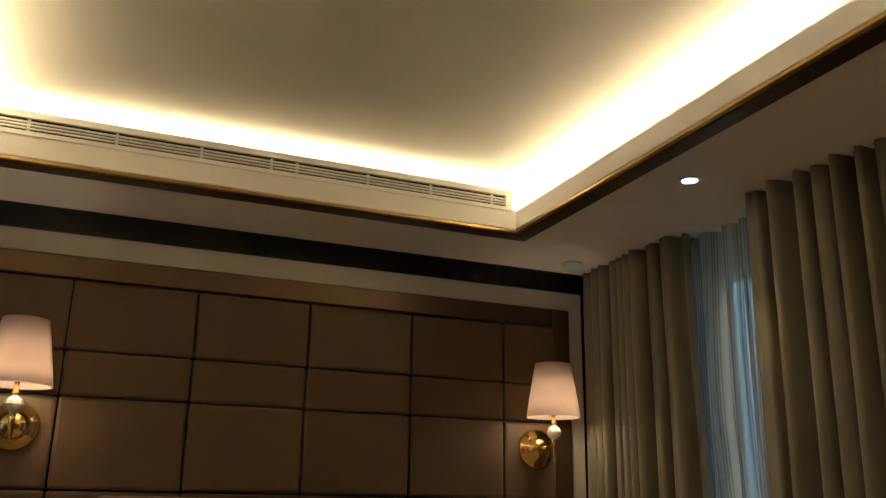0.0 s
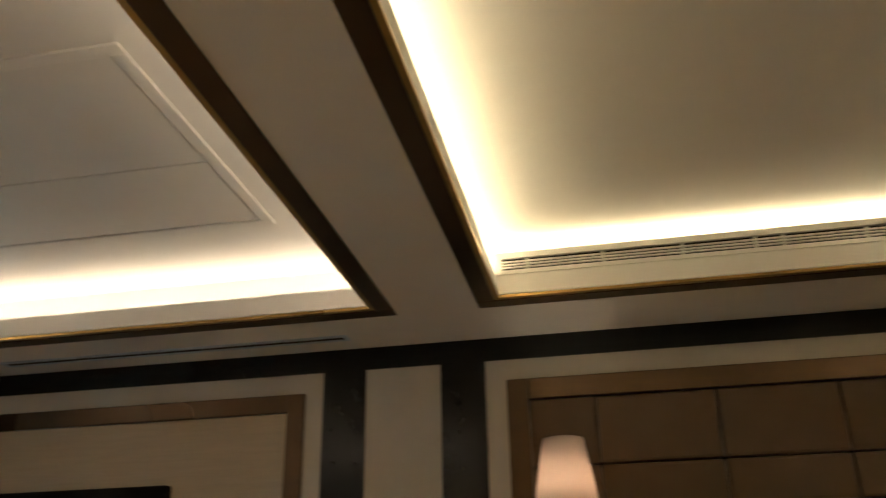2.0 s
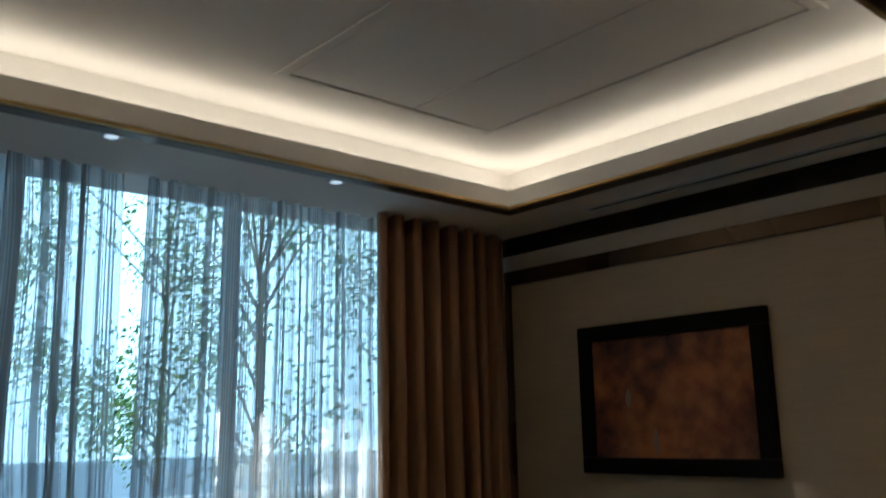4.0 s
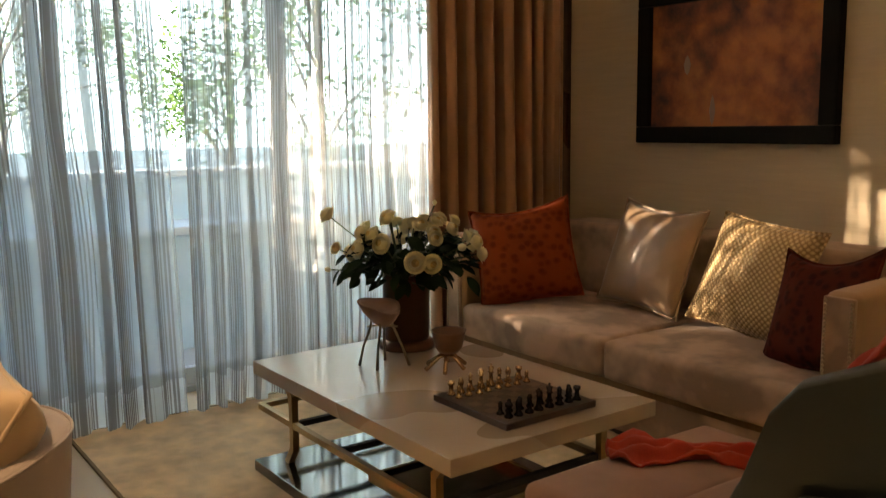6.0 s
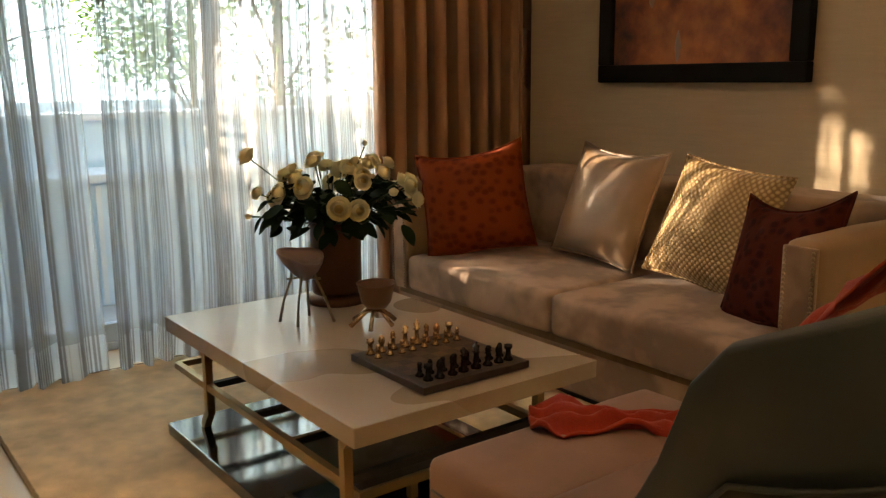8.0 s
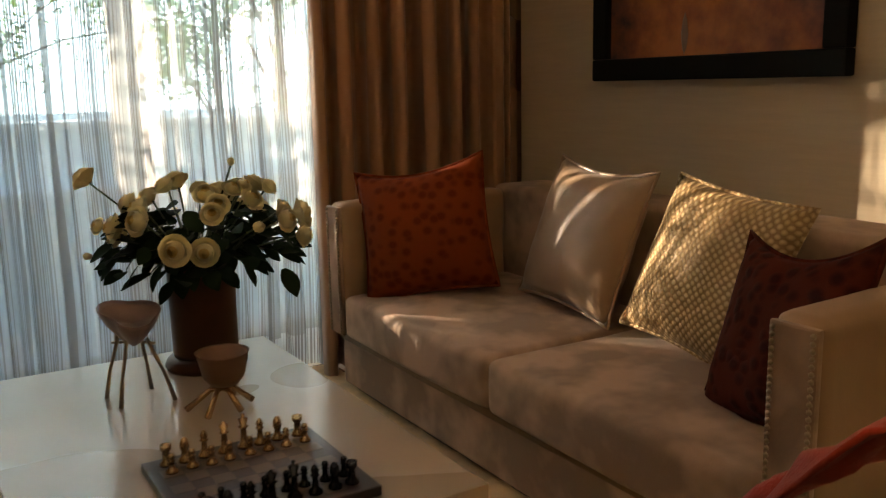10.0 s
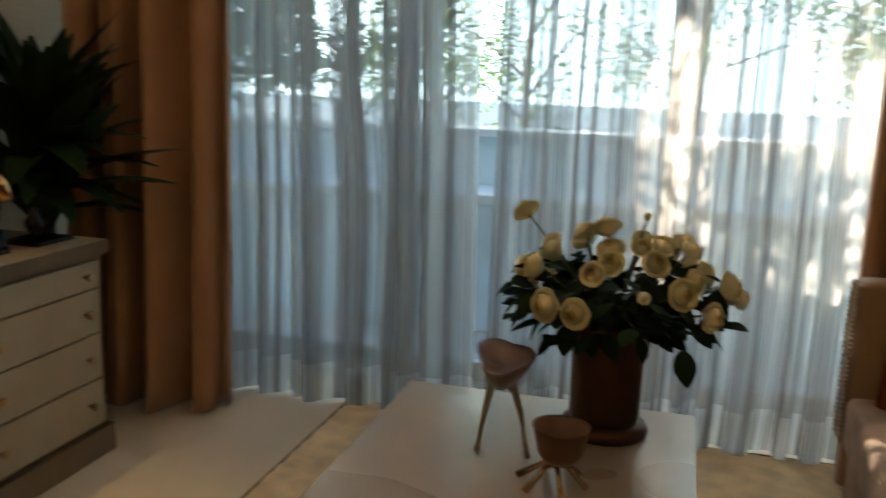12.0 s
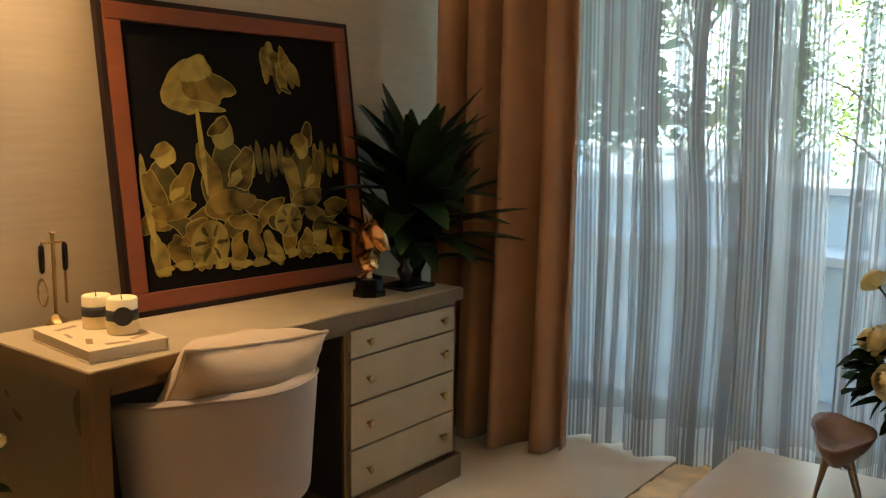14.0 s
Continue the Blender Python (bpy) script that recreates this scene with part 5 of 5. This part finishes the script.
for cu, cv, rr in ((-0.19, 0.21, 0.072), (0.15, 0.26, 0.058)):
    blob(b2, cu, cv, rr, rr, 14, rough=0.05, y=-0.0064)
    for k in range(6):
        a = k * math.pi / 3
        blob(b3, cu + 0.6 * rr * math.cos(a), cv + 0.6 * rr * math.sin(a), 0.3 * rr, 0.10 * rr, 200 + k, a, y=-0.0056)
    blob(b1, cu, cv, 0.2 * rr, 0.2 * rr, 15, y=-0.0050)
tagged(art_part("painted_outline", b0, M_PAINTPALE), kind="stuff")
tagged(art_part("painted_shape", b1, M_PAINTGOLD), kind="stuff")
tagged(art_part("painted_shape", b2, M_PAINTPALE), kind="stuff")
tagged(art_part("painted_shape", b3, M_PAINTGREEN), kind="stuff")

# horse head on a black plinth, one plain shape with its plinth beneath it
st = thing("horse_statue", pose(-2.655, 0.83, DZ), "gilt horse head statuette on a black plinth", "statue")
part("plinth", lathe([(0.0, 0), (0.062, 0), (0.062, 0.016), (0.054, 0.02), (0.05, 0.062), (0.046, 0.066), (0.0, 0.066)], 8, pose(-2.655, 0.83, DZ + 0.0005, 0, 0, 22)), M_BLACK, st)
bm = tube([(-2.655, 0.83, DZ + 0.066), (-2.655, 0.832, DZ + 0.095), (-2.658, 0.822, DZ + 0.14), (-2.655, 0.825, DZ + 0.19), (-2.650, 0.840, DZ + 0.235), (-2.648, 0.86, DZ + 0.255)], [0.044, 0.033, 0.043, 0.046, 0.042, 0.020], 14)
tube([(-2.650, 0.845, DZ + 0.245), (-2.652, 0.885, DZ + 0.205), (-2.655, 0.905, DZ + 0.165)], [0.038, 0.031, 0.023], 12, bm)
for ex in (-0.012, 0.012):
    tube([(-2.65 + ex, 0.835, DZ + 0.255), (-2.65 + ex * 1.4, 0.832, DZ + 0.295)], [0.009, 0.002], 6, bm)
part("horse_head", bm, M_COPPERGILT, st, smooth=True)
so = thing("small_ornament", pose(-2.86, 0.80, DZ), "small glossy black turned ornament on a flat tray", "ornament")
part("tray", boxes((-2.95, -2.78, 0.76, 0.90, DZ + 0.0005, DZ + 0.014), bevel=0.003), M_BLACK, so)
part("body", lathe([(0.0, 0), (0.026, 0), (0.018, 0.02), (0.03, 0.045), (0.03, 0.06), (0.014, 0.085), (0.02, 0.10), (0.0, 0.112)], 20, pose(-2.83, 0.85, DZ + 0.014)), M_BLACK, so, smooth=True)

# plant
pl = thing("potted_plant", pose(-3.12, 0.62, 0), "tall bushy plant with long dark green leaves in a dark pot", "plant")
part("pot", lathe([(0.0, 0), (0.10, 0), (0.12, 0.06), (0.14, 0.5), (0.15, 0.52), (0.135, 0.52), (0.125, 0.45), (0.0, 0.44)], 28, pose(-3.17, 0.63, 0)), M_BLACK, pl, smooth=True)
part("trunk", tube([(-3.17, 0.63, 0.44), (-3.16, 0.63, 0.7), (-3.14, 0.64, 0.95), (-3.14, 0.64, 1.15)], [0.03, 0.026, 0.02, 0.012], 8), M_COPPERVASE, pl, smooth=True)
BLADES = [leaf_mesh(L, wd, 0.35, dr, 8) for L, wd, dr in ((0.44, 0.100, 0.22), (0.38, 0.092, 0.40), (0.47, 0.090, 0.10))]
M_BLADE = mat("green_blade", (0.018, 0.046, 0.014), 0.42, vary=0.35, grain=9, bump=0.1, spec=0.3, stretch=(1, 0.2, 1))
for me in BLADES:
    me.materials.append(M_BLADE)
rnd = random.Random(77)
for k in range(120):
    a, tilt = rnd.uniform(0, 360), rnd.choice((rnd.uniform(5, 40), rnd.uniform(35, 65), rnd.uniform(55, 86)))
    z = rnd.uniform(0.74, 1.12)
    x, y = -3.14 + rnd.uniform(-0.03, 0.03), 0.63 + rnd.uniform(-0.03, 0.03)
    s = rnd.uniform(0.8, 1.15)
    d = Vector((-math.sin(radians(a)), math.cos(radians(a)), 0)) * math.cos(radians(tilt)) * 0.42 * s
    if y + d.y < 0.40 or x + d.x < -3.72:
        s *= 0.5
        tilt = max(tilt, 60)
    put("leaf", BLADES[k % 3], pose(x, y, z, tilt, 0, a) @ Matrix.Scale(s, 4), pl)

# book, candles, desk tools
bk = thing("large_book", pose(-1.68, 0.72, DZ), "large flat book with a printed cream cover", "book")
m = pose(-1.655, 0.755, DZ, 0, 0, -5) @ Matrix.Diagonal((0.68, 0.92, 1, 1))


def at(bm):
    bm.transform(m)
    return bm


part("cover", at(boxes((-0.16, 0.16, -0.19, 0.19, 0.0005, 0.004), (-0.16, 0.16, -0.19, 0.19, 0.030, 0.034), (-0.16, -0.156, -0.19, 0.19, 0.004, 0.030))), M_COVER, bk)
part("page_block", at(boxes((-0.155, 0.155, -0.185, 0.185, 0.0045, 0.0295))), M_PAGES, bk)
for u, v, w, h, r in ((-0.09, 0.12, 0.05, 0.008, 20), (0.02, 0.15, 0.045, 0.010, -10), (0.09, 0.08, 0.035, 0.012, 60), (-0.10, -0.05, 0.04, 0.010, -40), (0.06, -0.12, 0.05, 0.009, 15), (0.11, -0.02, 0.03, 0.007, 80)):
    bm = boxes((-w, w, -h, h, 0.0342, 0.0346))
    bm.transform(pose(u, v, 0, 0, 0, r))
    part("print", at(bm), M_COVERART, bk)
for x, y, r, h, g in ((-1.70, 0.80, 0.041, 0.098, 1), (-1.69, 0.69, 0.039, 0.092, 0)):
    cd = thing("candle", pose(x, y, DZ + 0.035), "thick ivory candle with a charcoal paper band", "candle", "candles on the book")
    z = DZ + 0.0348
    part("wax", lathe([(0.0, 0), (r - 0.002, 0), (r, 0.003), (r, h - 0.004), (r - 0.004, h), (r * 0.55, h - 0.006), (0.0, h - 0.008)], 32, pose(x, y, z)), M_WAX, cd, smooth=True)
    part("band", lathe([(r + 0.0002, h * 0.38), (r + 0.0012, h * 0.38), (r + 0.0012, h * 0.68), (r + 0.0002, h * 0.68)], 32, pose(x, y, z), caps=False), M_BLACKBAND, cd, smooth=True)
    part("wick", tube([(x, y, z + h - 0.008), (x + 0.002, y, z + h + 0.012)], [0.0015, 0.001], 5), M_DARKEDGE, cd)
    if g:
        bm = lathe([(0.0, 0), (0.026, 0), (0.026, 0.002), (0, 0.002)], 24)
        bm.transform(pose(x + 0.020, y + 0.036, z + h * 0.53, 0, 0, 60) @ pose(0, 0, 0, 0, 90, 0))
        part("label", bm, M_BLACKBAND, cd, "round charcoal paper label")
ts = thing("desk_tool_stand", pose(-1.66, 0.475, DZ), "brass stand with a hanging magnifier and letter opener", "desk set")
x, y = -1.71, 0.43
part("foot", lathe([(0.0, 0), (0.036, 0), (0.036, 0.006), (0.024, 0.014), (0.008, 0.03), (0.0, 0.03)], 4, pose(x, y, DZ + 0.0005)), M_OLDBRASS, ts)
part("pole", tube([(x, y, DZ + 0.0148), (x, y, DZ + 0.2664), (x, y, DZ + 0.2775)], [0.0055, 0.0055, 0.010], 8), M_OLDBRASS, ts, smooth=True)
part("crossbar", tube([(x - 0.036, y, DZ + 0.2479), (x + 0.036, y, DZ + 0.2479)], [0.004, 0.004], 6), M_OLDBRASS, ts)
for sx, kind in ((-0.036, 0), (0.036, 1)):
    tool = part("handle", lathe([(0.003, 0), (0.008, 0.008), (0.009, 0.045), (0.008, 0.08), (0.003, 0.088)], 12, pose(x + sx, y, DZ + 0.1569)), M_BLACK, ts, "black tool handle", smooth=True)
    if kind:
        ringpts = [(x + sx, y + 0.028 * math.sin(2 * math.pi * k / 20), DZ + 0.0999 + 0.04 * math.cos(2 * math.pi * k / 20)) for k in range(21)]
        part("lens_ring", tube(ringpts, [0.004] * 21, 6), M_OLDBRASS, tool, "brass magnifier ring", smooth=True)
    else:
        part("blade", boxes((x + sx - 0.0015, x + sx + 0.0015, y - 0.008, y + 0.008, DZ + 0.0592, DZ + 0.1569)), M_OLDBRASS, tool, "brass letter opener blade")

# ---- outside the doors ----
structure("ground", boxes((-60, X0 - 0.2, -60, 60, -0.16, -0.06)), M_GROUND)
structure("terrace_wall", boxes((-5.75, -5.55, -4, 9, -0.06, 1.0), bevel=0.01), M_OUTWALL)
structure("terrace_wall_coping", boxes((-5.80, -5.50, -4, 9, 1.0, 1.045), bevel=0.008), M_SILL)
planter = thing("terrace_planter", pose(-5.25, 2.2, -0.06), "long pale planter box along the terrace wall", "planter")
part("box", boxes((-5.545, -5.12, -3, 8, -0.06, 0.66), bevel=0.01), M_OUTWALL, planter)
part("rim", boxes((-5.545, -5.09, -3, 8, 0.661, 0.715), bevel=0.008), M_SILL, planter, "white planter rim")
for k in range(12):
    part("groove", boxes((-5.12, -5.112, -2.6 + k * 0.85, -2.57 + k * 0.85, -0.05, 0.65)), M_SILL, planter)


def tree(x, y, height, spread, leaves, seed, low=0.9, size=0.085, clumps=()):
    r = random.Random(seed)
    t = thing("tree", pose(x, y, -0.06), "leafy green garden tree behind the terrace wall", "tree", "garden trees")
    bm = tube([(x, y, -0.06), (x + 0.05, y, height * 0.3), (x - 0.04, y + 0.05, height * 0.6), (x, y, height * 0.95)], [0.06, 0.045, 0.03, 0.008], 8)
    tips = []
    for k in range(16):
        a, h = r.uniform(0, 6.28), low + (height - low) * r.random()
        end = Vector((x + math.cos(a) * spread * r.uniform(0.4, 1), y + math.sin(a) * spread * r.uniform(0.4, 1), h + r.uniform(0.1, 0.7)))
        tube([(x, y, h * 0.8), Vector((x, y, h * 0.8)).lerp(end, 0.5) + Vector((0, 0, 0.1)), end], [0.018, 0.011, 0.004], 5, bm)
        tips.append(end)
    part("trunk", bm, M_BARK, t, smooth=True)
    vs, fs = [], []
    spots = [(r.choice(tips) + Vector((r.gauss(0, 0.28), r.gauss(0, 0.28), r.gauss(0, 0.24))), size) for k in range(int(leaves * 2.3))]
    for cy0, cy1, cz0, cz1, count, big in clumps:
        spots += [(Vector((x + r.gauss(0, 0.14), r.uniform(cy0, cy1) + r.gauss(0, 0.03), r.uniform(cz0, cz1) + r.gauss(0, 0.04))), big) for k in range(count)]
    for c, size in spots:
        q = Euler((r.uniform(-1.2, 1.2), r.uniform(-1.2, 1.2), r.uniform(0, 6.3))).to_matrix()
        s = size * r.uniform(0.6, 1.2)
        b = len(vs)
        for p in ((0, 0, 0), (0.22 * s, 0.45 * s, 0.03 * s), (0, s, -0.05 * s), (-0.22 * s, 0.45 * s, 0.03 * s)):
            vs.append(c + q @ Vector(p))
        fs.append((b, b + 1, b + 2, b + 3))
    me = bpy.data.meshes.new("crown")
    me.from_pydata(vs, [], fs)
    me.materials.append(M_TREELEAF)
    ob = new("crown", me)
    ob.parent = t
    ob.matrix_parent_inverse = t.matrix_world.inverted()


# leaf clumps added to the nearest tree to block the sun, sparse where it enters
SUN_CLUMPS = ((-1.7, -0.4, 1.55, 3.8, 1200, 0.20), (0.1, 1.9, 2.46, 4.0, 3200, 0.20), (-0.75, -0.3, 1.3, 2.8, 600, 0.20), (-0.15, 0.4, 1.3, 1.68, 210, 0.12), (0.48, 0.92, 1.4, 1.98, 420, 0.12), (0.0, 0.45, 1.75, 2.45, 14, 0.11), (0.48, 1.05, 2.02, 2.5, 190, 0.07))
for x, y, h, s, n, seed in ((-7.4, 0.1, 4.2, 1.2, 600, 1), (-7.0, 4.6, 3.8, 0.9, 1300, 2), (-9.2, 1.3, 4.6, 1.4, 1100, 3), (-7.6, -1.6, 4.4, 1.4, 3000, 4), (-10.5, 5.2, 5.0, 1.6, 2600, 5), (-9.0, -3.6, 5.0, 1.8, 3200, 6), (-12.5, -0.6, 5.5, 2.2, 2200, 7), (-8.0, 7.2, 4.4, 1.4, 1800, 8), (-13.0, 3.0, 5.5, 2.2, 2600, 9)):
    tree(x, y, h, s, n, seed, clumps=SUN_CLUMPS if seed == 1 else ())
# pale hazy sky far beyond the garden, and the house wall across the east lane
tagged(part("backdrop", boxes((-70, -69.5, -120, -24, -2, 14.5), (-70, -69.5, -24, 120, -2, 60)), M_SKYGLOW), kind="structure")
structure("lane_wall", boxes((5.2, 5.4, -4, 9, -0.1, 5.0)), M_OUTWALL)

# plant at the near end of the desk
fp = thing("small_plant", pose(-1.24, 0.66, 0), "small leafy plant with white flowers in a pale pot", "plant")
part("pot", lathe([(0.0, 0), (0.07, 0), (0.09, 0.05), (0.10, 0.34), (0.105, 0.36), (0.09, 0.36), (0.085, 0.32), (0.0, 0.31)], 24, pose(-1.24, 0.66, 0)), M_OUTWALL, fp, smooth=True)
rnd = random.Random(9)
for k in range(60):
    a, tilt = rnd.uniform(0, 360), rnd.uniform(-10, 70)
    put("leaf", ME_LEAF, pose(-1.25 + 0.11 * math.sin(radians(-a)) * rnd.random(), 0.67 + 0.11 * math.cos(radians(a)) * rnd.random(), rnd.uniform(0.34, 0.66), tilt, 0, a) @ Matrix.Scale(rnd.uniform(1.0, 1.7), 4), fp)
for k in range(7):
    put("bloom", ME_BUD, pose(-1.27 + rnd.uniform(-0.12, 0.06), 0.70 + rnd.uniform(-0.08, 0.10), rnd.uniform(0.5, 0.70), rnd.uniform(-50, 50), rnd.uniform(-50, 50), 0), fp)
part("stems", tube([(-1.24, 0.66, 0.31), (-1.25, 0.67, 0.5), (-1.26, 0.68, 0.66)], [0.006, 0.005, 0.003], 6), M_STEM, fp)

# pale house block across the garden, added to stop the sun reaching the south sheer
house = thing("garden_house", pose(-16.5, -13, -0.06), "added pale house block that keeps the sun off the south sheer", "house")
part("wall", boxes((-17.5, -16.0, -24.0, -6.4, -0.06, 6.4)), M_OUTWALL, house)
part("roof", boxes((-17.8, -15.7, -24.3, -6.2, 6.4, 6.75), bevel=0.05), M_SILL, house, "flat white roof edge")
for wy in (-8.0, -10.8, -13.6):
    for wz in (0.9, 3.9):
        win = part("window", boxes((-16.06, -15.985, wy - 0.6, wy + 0.6, wz, wz + 1.4)), M_DARKSHADE, house, "dark window")
        part("window_frame", boxes((-15.985, -15.94, wy - 0.66, wy + 0.66, wz - 0.06, wz), (-15.985, -15.94, wy - 0.66, wy + 0.66, wz + 1.4, wz + 1.46), (-15.985, -15.94, wy - 0.66, wy - 0.6, wz, wz + 1.4), (-15.985, -15.94, wy + 0.6, wy + 0.66, wz, wz + 1.4)), M_SILL, win)
